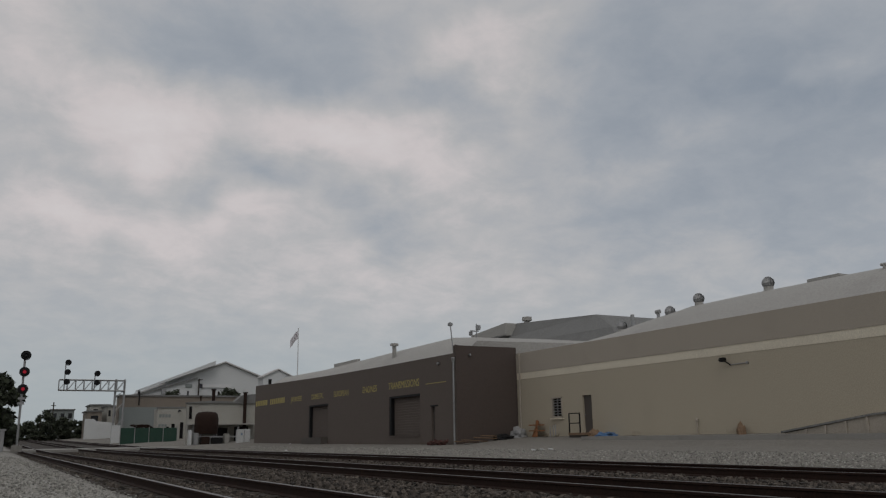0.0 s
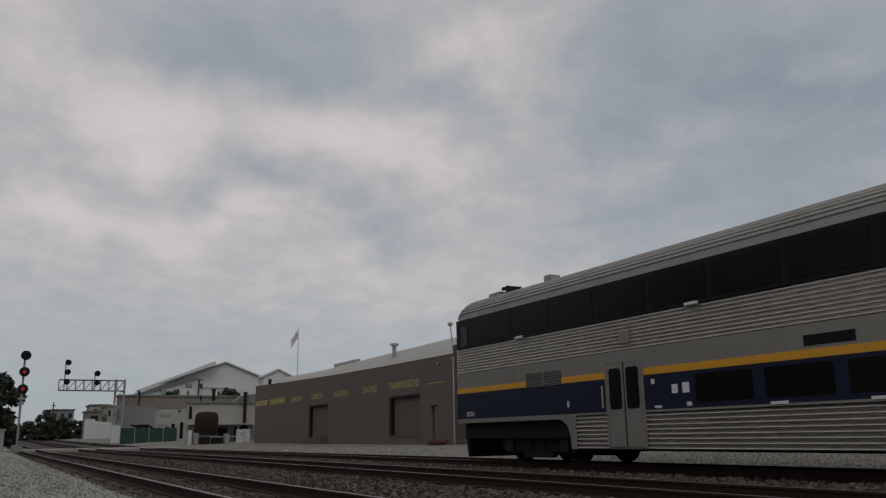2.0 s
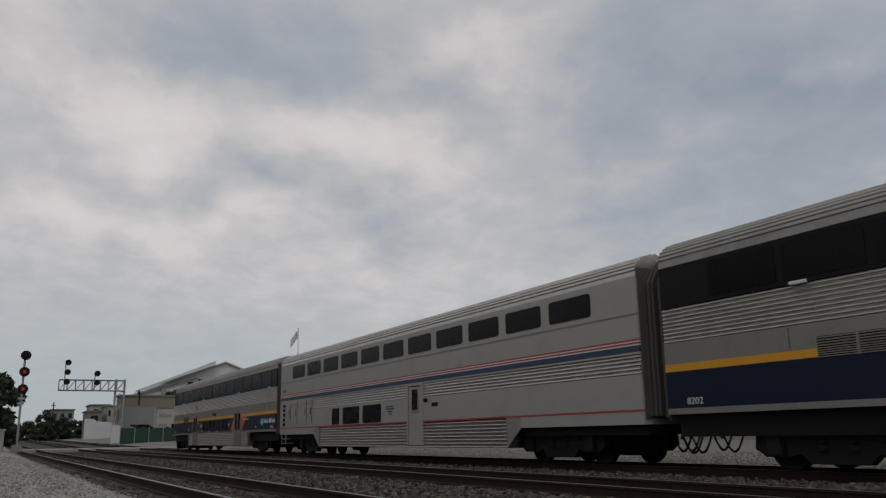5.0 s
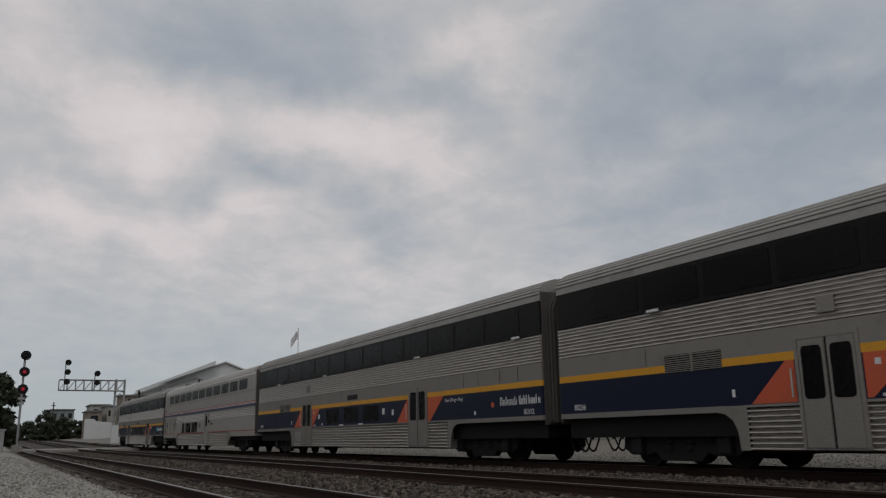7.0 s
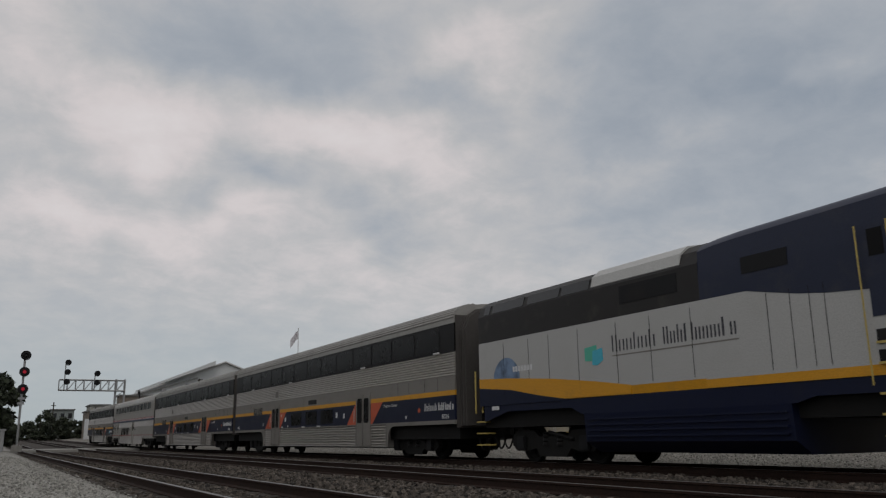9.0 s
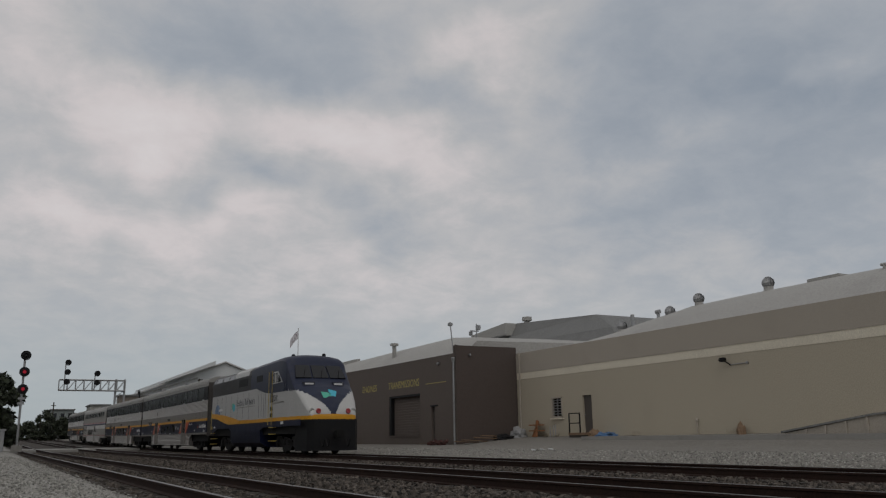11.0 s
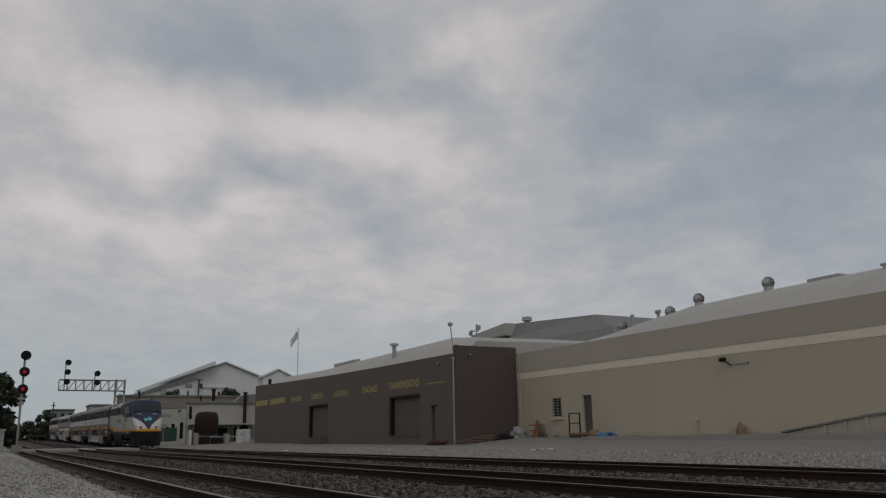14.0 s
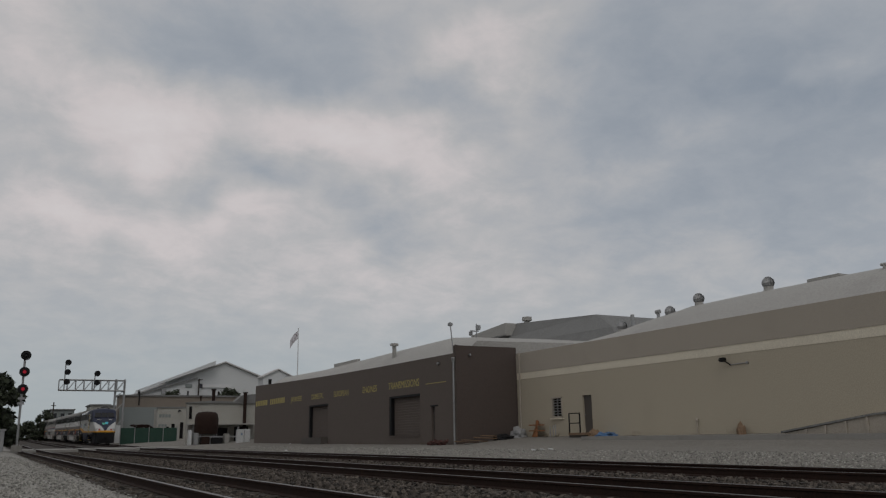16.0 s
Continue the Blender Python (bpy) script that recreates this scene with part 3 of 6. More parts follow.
# ---- roofs behind the workshop ----
def shingled_house():
    b = empty("hip_roofed_hall", "hall with a grey shingled hip roof behind the warehouse", "building")
    block("wall", 36.0, 58.0, 42.5, 70.0, 0.3, 6.2, M_TANUP, b)
    bm = bmesh.new()
    loft(bm, [[(34.6, 41.0, 6.1), (58.5, 41.0, 6.1), (58.5, 71, 6.1), (34.6, 71, 6.1)], [(35.6, 42.6, 7.6), (57, 42.6, 7.6), (57, 70, 7.9), (35.6, 68, 7.9)], [(37.2, 46.2, 9.0), (55, 46.2, 9.0), (55, 58.0, 9.75), (37.2, 58.0, 9.75)]])
    part("roof", bm, M_ROOFGREY, b, "grey weathered shingled hip roof")
    bm = bmesh.new()
    lathe(bm, [(0, 0), (0.3, 0), (0.24, 0.25), (0.24, 0.4), (0.4, 0.42), (0.4, 0.72), (0.1, 0.78), (0, 0.78)], (38.0, 56.2, 9.45), "z", 12)
    part("roof_vent", bm, M_ROOF, b, "pale mushroom roof vent")
    bm = bmesh.new()
    rod(bm, (37.4, 42.6, 7.5), (37.4, 42.6, 8.5), 0.13)
    part("roof_pipe", bm, M_STEEL, b)


shingled_house()


def skylight():
    b = empty("roof_monitor", "pale sloping roof monitor with a metal edge", "roof monitor")
    bm = bmesh.new()
    loft(bm, [[(36.0, 56.4, 8.6), (36.0, 62.0, 8.6), (36.0, 62.0, 9.2), (36.0, 56.4, 9.62)], [(37, 56.4, 8.6), (37, 62, 8.6), (37, 62, 9.2), (37, 56.4, 9.62)]])
    part("panel", bm, M_ROOF, b)
    block("edge", 35.9, 36.0, 56.3, 62.0, 8.55, 8.65, M_ROOFGREY, b)
    bm = bmesh.new()
    rod(bm, (33.6, 57.0, 7.0), (33.6, 57.0, 9.5), 0.05)
    rod(bm, (33.4, 56.4, 8.8), (33.4, 57.6, 9.0), 0.05)
    soft_box(bm, 33.25, 33.55, 56.2, 56.6, 8.9, 9.3, 0.05)
    soft_box(bm, 33.3, 33.5, 57.4, 57.8, 8.6, 8.95, 0.05)
    part("weather_vane", bm, M_STEEL, b)


skylight()


def turbine_vent(x, y, z, r, first=None):
    if first:
        return copy_thing(first, pose(x, y, z))
    v = empty("turbine_vent", "round galvanised turbine vent on the pale roof", "roof vent", "vents on the roof", at=(x, y, z))
    bm = bmesh.new()
    lathe(bm, [(r * 1.2, -0.35), (r * 0.75, 0.0), (r * 0.75, 0.12), (0, 0.12)], (0, 0, 0), "z", 14)
    part("neck", bm, M_ROOF, v)
    bm = bmesh.new()
    n = 22
    for k in range(n):
        a0, a1 = 2 * math.pi * k / n, 2 * math.pi * (k + 0.75) / n
        pts = [(0.35, 0.08), (0.85, 0.3), (1.0, 0.6), (0.9, 0.95), (0.45, 1.22)]
        vs = [[bm.verts.new((r * q * f * math.cos(a), r * q * f * math.sin(a), r * 1.5 * h + 0.02)) for q, h in pts] for a, f in ((a0, 1.0), (a1, 0.93))]
        for i in range(4):
            bm.faces.new((vs[0][i], vs[1][i], vs[1][i + 1], vs[0][i + 1]))
    lathe(bm, [(0, 0), (r * 0.6, 0), (r * 0.3, 0.06), (0, 0.07)], (0, 0, r * 1.83), "z", 12)
    lathe(bm, [(r * 0.4, 0.1), (r * 0.8, r * 0.5), (r * 0.8, r * 1.3), (r * 0.4, r * 1.75)], (0, 0, 0), "z", 12)
    part("turbine", bm, M_STEEL, v, "curved metal fins")
    return v


tv = turbine_vent(31.0, 25.87, 7.06, 0.29)
for x, y, z in ((31.0, 30.24, 6.98), (31.0, 32.34, 6.62), (29.6, 34.6, 6.05)):
    turbine_vent(x, y, z, 0.33, tv)
bm = bmesh.new()
soft_box(bm, 32.4, 33.6, 23.2, 24.9, 7.0, 7.46, 0.04)
tagged(part("roof_hatch", bm, M_ROOF), "low pale hatch on the vaulted roof", "roof hatch")
bm = bmesh.new()
rod(bm, (30.2, 19.6, 6.5), (30.2, 19.6, 6.98), 0.07)
rod(bm, (30.2, 19.45, 6.98), (30.2, 19.75, 6.98), 0.06)
tagged(part("vent_pipe", bm, M_ROOF), "short capped pipe on the pale roof", "vent pipe")
bm = bmesh.new()
rod(bm, (34.5, 37.0, 6.3), (34.5, 37.0, 7.75), 0.1)
rod(bm, (34.5, 36.85, 7.75), (34.5, 37.15, 7.75), 0.13)
tagged(part("vent_pipe", bm, M_STEEL), "metal vent pipe behind the roof edge", "vent pipe")


# ---- far buildings ----
def flagpole():
    f = empty("flagpole", "slim white flagpole with a small flag", "flagpole", at=(27.35, 83.5, 6.85))
    bm = bmesh.new()
    rod(bm, (0, 0, 0), (0, 0, 5.1), 0.06, 8, 0.04)
    lathe(bm, [(0, 0), (0.08, 0.05), (0.08, 0.1), (0, 0.16)], (0, 0, 5.1), "z", 8)
    part("pole", bm, M_WHITE, f)
    bm = bmesh.new()
    rows = []
    for j in range(7):
        rows.append([(-0.06 - 0.13 * j, 0.1 * math.sin(j * 1.3), z - 0.10 * j - 0.012 * j * j) for z in (4.95, 4.65, 4.35, 4.05)])
    loft(bm, rows, closed=False)
    fl = part("flag", bm, material("flag_cloth", (0.5, 0.48, 0.5), 0.8, grain=6, stain=0.9, blot=1.6, bump=0, dirt=(0.12, 0.05, 0.06)), f, "pale flag with a dark emblem")
    md = fl.modifiers.new("thick", "SOLIDIFY")
    md.thickness = 0.01
    return fl


FLAG = flagpole()


def gable_shed():
    b = empty("gabled_shed", "large pale corrugated shed with a gabled roof", "shed")
    bm = bmesh.new()
    prof = [(25.2, 0), (58.5, 0), (58.5, 10.2), (41.7, 16.5), (25.2, 10.2)]
    loft(bm, [[(x, y, z) for x, z in prof] for y in (176, 215)])
    part("wall", bm, M_WHITE, b)
    for xa, za, xb, zb in ((25.0, 10.1, 41.7, 16.55), (41.7, 16.55, 58.8, 10.1)):
        bm = bmesh.new()
        loft(bm, [[(xa, y, za), (xb, y, zb), (xb, y, zb + 0.3), (xa, y, za + 0.3)] for y in (175.4, 215.5)])
        part("roof", bm, M_PALEROOF, b)
    bm = bmesh.new()
    loft(bm, [[(29.4, y, 12.2), (39.2, y, 15.9), (39.2, y, 16.7), (29.4, y, 12.7)] for y in (173.5, 215)])
    part("clerestory", bm, M_WHITE, b)
    bm = bmesh.new()
    loft(bm, [[(24.6, y, 0.3), (34.6, y, 0.3), (34.6, y, 12.6), (24.6, y, 9.6)] for y in (170, 176)])
    part("lean_to", bm, M_WHITE, b)
    bm = bmesh.new()
    loft(bm, [[(24.2, y, 9.45), (34.8, y, 12.65), (34.8, y, 12.95), (24.2, y, 9.75)] for y in (169.5, 176)])
    part("lean_to_roof", bm, M_ROOFGREY, b)
    block("sign_board", 37.2, 43.2, 175.7, 175.98, 11.3, 12.0, M_LETTERWHITE, b, "blank white sign board")
    block("sign_roundel", 36.6, 37.1, 175.7, 175.98, 11.2, 12.1, M_LETTERDARK, b)
    block("sign_panel", 32.6, 33.9, 169.8, 169.98, 10.9, 11.6, M_GREYGREEN, b)
    block("vent_box", 28.0, 28.9, 169.4, 170, 9.6, 10.6, M_STEEL, b)
    bm = bmesh.new()
    rod(bm, (34.9, 168.5, 0.5), (34.9, 168.5, 12.6), 0.16)
    rod(bm, (34.6, 168.5, 12.3), (35.6, 168.5, 12.4), 0.1)
    tagged(part("utility_pole", bm, M_TIE), "dark wooden utility pole beside the shed", "utility pole")


gable_shed()


def white_house(x0, x1, y0, y1, zw, zr, label):
    b = empty("gabled_house", label, "building")
    block("wall", x0, x1, y0, y1, 0.5, zw, M_WHITE, b)
    xm = (x0 + x1) / 2
    bm = bmesh.new()
    loft(bm, [[(x0, y, zw), (x1, y, zw), (xm, y, zr - 0.15)] for y in (y0, y1)])
    part("gable", bm, M_WHITE, b)
    for xa, xb in ((x0 - 0.3, xm), (x1 + 0.3, xm)):
        bm = bmesh.new()
        loft(bm, [[(xa, y, zw - 0.1), (xb, y, zr - 0.1), (xb, y, zr + 0.1), (xa, y, zw + 0.1)] for y in (y0 - 0.3, y1)])
        part("roof", bm, M_PALEROOF, b)
    bm = bmesh.new()
    box(bm, xm - 1.6, xm - 1.1, y0 - 0.05, y0, zw - 1.1, zw - 0.3)
    part("vent", bm, M_DARK, b)


white_house(37.0, 41.8, 130, 133, 10.3, 11.6, "small pale gabled loft above the roofs")
white_house(39.0, 52, 118, 121, 9.0, 10.0, "long pale low-gabled roof among the buildings")


def flat_building():
    b = empty("flat_roofed_building", "taupe flat-roofed building with a grey-green lower wall", "building")
    block("wall", 16.8, 40, 140, 143, 0.2, 7.6, M_TAUPE, b)
    block("coping", 16.6, 40.2, 139.8, 143.2, 7.6, 7.85, M_ROOFGREY, b)
    block("cladding", 16.9, 23.2, 139.85, 139.99, 0.2, 5.9, M_GREYGREEN, b, "grey-green painted cladding")
    for x in (19.8, 27.5, 32.5):
        bm = bmesh.new()
        rod(bm, (x, 141, 7.5), (x, 141, 8.6), 0.14)
        part("roof_pipe", bm, M_BLACK, b)
    bm = bmesh.new()
    rod(bm, (19.75, 139.7, 6.2), (19.75, 139.7, 8.4), 0.1)
    part("wall_pipe", bm, M_BLACK, b)


flat_building()


def sign_house():
    b = empty("old_shopfront", "pale weathered shopfront with a faded painted sign", "building")
    holes = [(21.6, 22.0, 0.3, 2.6), (22.3, 22.8, 0.9, 3.0), (23.5, 24.0, 0.9, 3.2)]
    bm = bmesh.new()
    xs = sorted({20.3, 24.9, *[h[0] for h in holes], *[h[1] for h in holes]})
    zs = sorted({0.0, 5.2, *[h[2] for h in holes], *[h[3] for h in holes]})
    for xa, xb in zip(xs, xs[1:]):
        for za, zb in zip(zs, zs[1:]):
            if not any(h[0] < (xa + xb) / 2 < h[1] and h[2] < (za + zb) / 2 < h[3] for h in holes):
                box(bm, xa, xb, 125, 125.3, za, zb)
    bmesh.ops.remove_doubles(bm, verts=bm.verts, dist=1e-4)
    part("wall", bm, M_OFFWHITE, b)
    block("body", 20.3, 24.9, 125.5, 128, 0, 5.1, M_OFFWHITE, b)
    block("coping", 20.1, 25.0, 124.9, 125.4, 5.2, 5.4, M_ROOFGREY, b)
    for xa, xb, za, zb in holes:
        block("window", xa, xb, 125.2, 125.28, za, zb, M_GLASSDARK, b)
    for k in range(4):
        block("sign_bar", 20.55 + 0.42 * k, 20.85 + 0.42 * k, 124.96, 125.0, 3.9, 4.35, M_GREYGREEN, b)
    for k in range(3):
        block("sign_bar", 20.5 + 0.42 * k, 20.8 + 0.42 * k, 124.96, 125.0, 2.6, 2.95, M_GREYGREEN, b)
    bm = bmesh.new()
    rod(bm, (23.2, 124.9, 4.6), (23.2, 124.2, 4.9), 0.06)
    lathe(bm, [(0, 0), (0.3, 0), (0.1, 0.25), (0, 0.25)], (23.2, 124.2, 4.7), "z", 10)
    part("wall_lamp", bm, M_BLACK, b)


sign_house()


def cream_works():
    b = empty("processing_works", "weathered cream works building with a lean-to and stacks", "building")
    block("wall", 19.1, 27.0, 97.2, 98.4, 0.0, 4.75, M_OFFWHITE, b)
    bm = bmesh.new()
    loft(bm, [[(x, 97.0, 4.75), (x, 98.6, 4.75), (x, 98.6, z), (x, 97.0, z)] for x, z in ((19.0, 4.85), (21.6, 5.05), (24.3, 4.95), (25.2, 5.7), (27.2, 5.9))])
    part("roof", bm, M_ROOFGREY, b)
    block("canopy", 19.0, 26.6, 94.9, 97.2, 2.3, 2.42, M_ROOF, b, "thin pale canopy")
    for x in (19.3, 21.9, 24.3, 26.3):
        block("post", x - 0.06, x + 0.06, 95.0, 95.12, 0.2, 2.3, M_STEEL, b)
    for x0, x1, z0, z1 in ((19.2, 19.5, 3.0, 4.4), (22.2, 23.6, 1.1, 2.0), (24.4, 26.0, 0.4, 2.1)):
        block("opening", x0, x1, 97.1, 97.19, z0, z1, M_GLASSDARK, b)
    for x, r, z0, z1 in ((22.05, 0.2, 4.7, 6.3), (20.6, 0.09, 4.7, 5.5), (25.4, 0.2, 0.3, 5.9)):
        bm = bmesh.new()
        rod(bm, (x, 96.6 if x > 25 else 98, z0), (x, 96.6 if x > 25 else 98, z1), r)
        rod(bm, (x, 96.6 if x > 25 else 98, z1), (x, 96.6 if x > 25 else 98, z1 + 0.12), r * 1.5)
        part("stack", bm, M_RUST, b)
    t = empty("storage_tank", "dark rusty domed storage tank on steel legs", "tank", at=(20.4, 93.5, 0))
    bm = bmesh.new()
    lathe(bm, [(0, 1.25), (1.18, 1.25), (1.27, 1.5), (1.27, 2.9), (1.15, 3.4), (0.9, 3.62), (0.0, 3.72)], (0, 0, 0), "z", 24)
    part("shell", bm, M_RUST, t, smooth=True)
    for a in range(4):
        bm = bmesh.new()
        x, y = 0.95 * math.cos(a * 1.57 + 0.8), 0.95 * math.sin(a * 1.57 + 0.8)
        rod(bm, (x, y, 0.1), (x, y, 1.3), 0.09)
        part("leg", bm, M_STEEL, t)
    bm = bmesh.new()
    box(bm, -1.3, 4.0, -1.5, -1.35, 0.9, 1.05)
    part("rail", bm, M_STEEL, t)
    bm = bmesh.new()
    soft_box(bm, 22.9, 24.2, 89.4, 90.4, 0.15, 1.72, 0.06)
    w = tagged(part("electrical_cabinet", bm, M_WHITE), "white metal cabinet beside the works", "cabinet")
    block("door_seam", 23.52, 23.56, 89.38, 89.4, 0.3, 1.6, M_DARK, w)
    block("notice", 23.2, 23.35, 89.385, 89.4, 1.1, 1.3, M_BLUE_TARP, w)
    rng = random.Random(4)
    for k, (x, wdt, h, m) in enumerate(((18.9, 0.5, 1.3, M_STEEL), (19.9, 0.9, 0.9, M_RUST), (21.2, 1.1, 0.8, M_BLACK), (22.2, 0.5, 1.2, M_CONC), (18.3, 0.25, 1.6, M_WHITE))):
        bm = bmesh.new()
        soft_box(bm, x - wdt / 2, x + wdt / 2, 91.3, 92.2, 0.1, 0.1 + h, 0.05)
        box(bm, x - wdt / 2 + 0.05, x + wdt / 2 - 0.05, 91.25, 91.3, 0.25, 0.1 + h * 0.8)
        tagged(part("machine_crate", bm, m), "worn crate of scrap machinery by the works", "crate", "crates by the works")


cream_works()


def green_fence():
    f = empty("screen_fence", "chain-link fence with dark green screening", "fence")
    for k in range(4):
        x0 = 15.2 + 1.9 * k
        block("screen", x0, x0 + 1.88, 123.0, 123.04, 0.2, 2.42, M_GREEN, f)
    for k in range(5):
        bm = bmesh.new()
        rod(bm, (15.18 + 1.9 * k, 122.95, 0.2), (15.18 + 1.9 * k, 122.95, 2.55), 0.05)
        part("post", bm, M_STEEL, f)
    bm = bmesh.new()
    rng = np.random.default_rng(8)
    for k in range(60):
        x, z = rng.uniform(17.2, 20.0), rng.uniform(2.2, 2.95)
        a = rng.uniform(-0.5, 0.5)
        rod(bm, (x, 130, z), (x + 0.7 * math.cos(a), 130.3, z + 0.3 * math.sin(a)), 0.08, 5)
    tagged(part("scrap_heap", bm, M_RUST), "heap of dark scrap metal behind the fence", "scrap heap", kind="stuff")
    block("base", 17.2, 20.6, 129.6, 131.0, 0.3, 2.3, M_RUST, bpy.data.objects["scrap_heap"])


green_fence()

wl = empty("boundary_wall", "whitewashed wall with a dark top edge", "wall")
bm = bmesh.new()
loft(bm, [[(x, 205, 0.8), (x, 205.4, 0.8), (x, 205.4, z), (x, 205, z)] for x, z in ((17.6, 5.7), (19.6, 5.7), (20.0, 5.2), (24.0, 4.8))])
part("wall_panel", bm, M_WHITE, wl)


def far_block(x0, x1, y, z1, mat, label, wins=0, roof=M_ROOFGREY):
    b = empty("far_building", label, "building", "buildings in the distance")
    block("wall", x0, x1, y, y + 12, 0.8, z1, mat, b)
    block("roof", x0 - 0.3, x1 + 0.3, y - 0.4, y + 12.3, z1, z1 + 0.3, roof, b)
    for k in range(wins):
        xa = x0 + (x1 - x0) * (k + 0.25) / wins
        block("window", xa, xa + (x1 - x0) / wins * 0.5, y - 0.04, y + 0.02, z1 - 2.3, z1 - 0.9, M_GLASSDARK, b)


far_block(18.9, 22.0, 214, 7.6, M_TAUPE, "taupe house across the line", 1)
far_block(20.8, 25.2, 228, 9.6, M_OFFWHITE, "pale boxy house across the line", 2)
far_block(23.4, 27.6, 216, 8.9, M_OFFWHITE, "long house with a row of windows", 4)
far_block(13.5, 19.5, 262, 9.6, M_GREYGREEN, "low grey building among trees", 3)
far_block(-6, 4.5, 330, 4.2, M_OFFWHITE, "low pale building at the end of the line", 4)


# ---- trees ----
def tree(x, y, h, r, seed, label="dense dark evergreen tree beside the railway", n=2600, low=0.15, leaf=0.22):
    rng = np.random.default_rng(seed)
    z0 = ground_z(x, y) - 0.1
    t = empty("tree", label, "tree", "trees along the railway", at=(x, y, z0))
    bm = bmesh.new()
    lean = rng.uniform(-0.04, 0.04, 2) * h
    rod(bm, (0, 0, 0), (lean[0], lean[1], h * 0.45), 0.035 * h, 9, 0.02 * h)
    rod(bm, (lean[0], lean[1], h * 0.45), (lean[0] * 1.6, lean[1], h * 0.85), 0.02 * h, 8, 0.006 * h)
    part("trunk", bm, M_BARK, t)
    clumps = []
    for k in range(26):
        a, zz = rng.uniform(0, 6.28), rng.uniform(low, 0.95)
        rad = r * math.sqrt(max(0.05, 1 - ((zz - 0.5) / 0.55) ** 2)) * rng.uniform(0.35, 0.95)
        clumps.append((rad * math.cos(a), rad * math.sin(a), zz * h, rng.uniform(0.22, 0.42) * r))
    bm = bmesh.new()
    for c in clumps[:9]:
        rod(bm, (lean[0], lean[1], h * 0.3), (c[0] * 0.9, c[1] * 0.9, c[2]), 0.012 * h, 6, 0.004 * h)
    part("limb", bm, M_BARK, t)
    vs, fs = [], []
    for k in range(n):
        c = clumps[k % len(clumps)]
        d = rng.normal(size=3)
        d /= np.linalg.norm(d)
        p = np.array(c[:3]) + d * c[3] * rng.uniform(0.5, 1.1) * np.array((1, 1, 0.8))
        u = rng.normal(size=3)
        u /= np.linalg.norm(u)
        v = np.cross(u, d + rng.normal(size=3) * 0.4)
        v /= np.linalg.norm(v) + 1e-6
        s = leaf * rng.uniform(0.6, 1.4)
        b = len(vs)
        vs += [p - u * s, p + v * s * 0.45, p + u * s, p - v * s * 0.45]
        fs.append((b, b + 1, b + 2, b + 3))
    me = bpy.data.meshes.new("crown")
    me.from_pydata([tuple(map(float, p)) for p in vs], [], fs)
    me.materials.append(M_LEAF)
    cr = new("crown", me)
    cr.parent = t
    return t


tree(-1.9, 92, 8.6, 4.0, 11, "tall dark evergreen tree beside the line", 16000, 0.08, 0.36)
tree(-7.5, 100, 9.5, 4.5, 12, "tall dark evergreen tree beside the line", 6000, 0.1, 0.3)
for k, (x, y, h, r) in enumerate(((9.6, 225, 7.4, 2.7), (12.3, 232, 6.2, 2.4), (7.2, 238, 4.6, 2.4), (14.8, 240, 5.6, 2.6), (17.4, 246, 5.2, 2.6), (19.8, 236, 4.6, 2.0), (5.0, 262, 4.0, 2.6))):
    tree(x, y, h, r, 20 + k, "rounded dark tree in the distance", 2200, 0.06, 0.34)
# trees on the camera's side of the line
for k in range(24):
    tree(-15.0 - 3.0 * (k % 3), 30 + 9.5 * k, 9.5 + 1.1 * (k * 7 % 4), 5.0, 60 + k, "dark evergreen tree on the near side of the line", 1000, 0.03, 0.75)
for k in range(18):
    tree(-17.0 - 4.0 * (k % 2), 268 + 21.0 * k, 11 + 1.2 * (k * 5 % 3), 7.0, 160 + k, "dark evergreen tree far along the near side", 500, 0.02, 1.3)
tree(29.6, 166, 9.0, 1.9, 40, "dark treetop above the flat roof", 900, 0.5, 0.3)
tree(40.6, 166, 9.6, 2.2, 41, "dark treetop above the flat roof", 900, 0.5, 0.3)
bm = bmesh.new()
rod(bm, (13.6, 255, 2), (13.6, 255, 11.5), 0.16)
rod(bm, (13.0, 255, 10.6), (14.2, 255, 10.6), 0.09)
tagged(part("utility_pole", bm, M_TIE), "thin wooden utility pole in the distance", "utility pole")
bm = bmesh.new()
rod(bm, (-0.9, 78, 0), (-0.9, 78, 5.6), 0.05)
tagged(part("lamp_post", bm, M_STEEL), "thin pale post in front of the trees", "post")
bm = bmesh.new()
soft_box(bm, -1.2, 0.65, 74.5, 76.5, 0.0, 1.6, 0.05)
box(bm, -1.3, 0.75, 74.4, 76.6, 1.6, 1.72)
tagged(part("relay_cabinet", bm, M_STEEL), "low grey trackside relay cabinet", "cabinet")


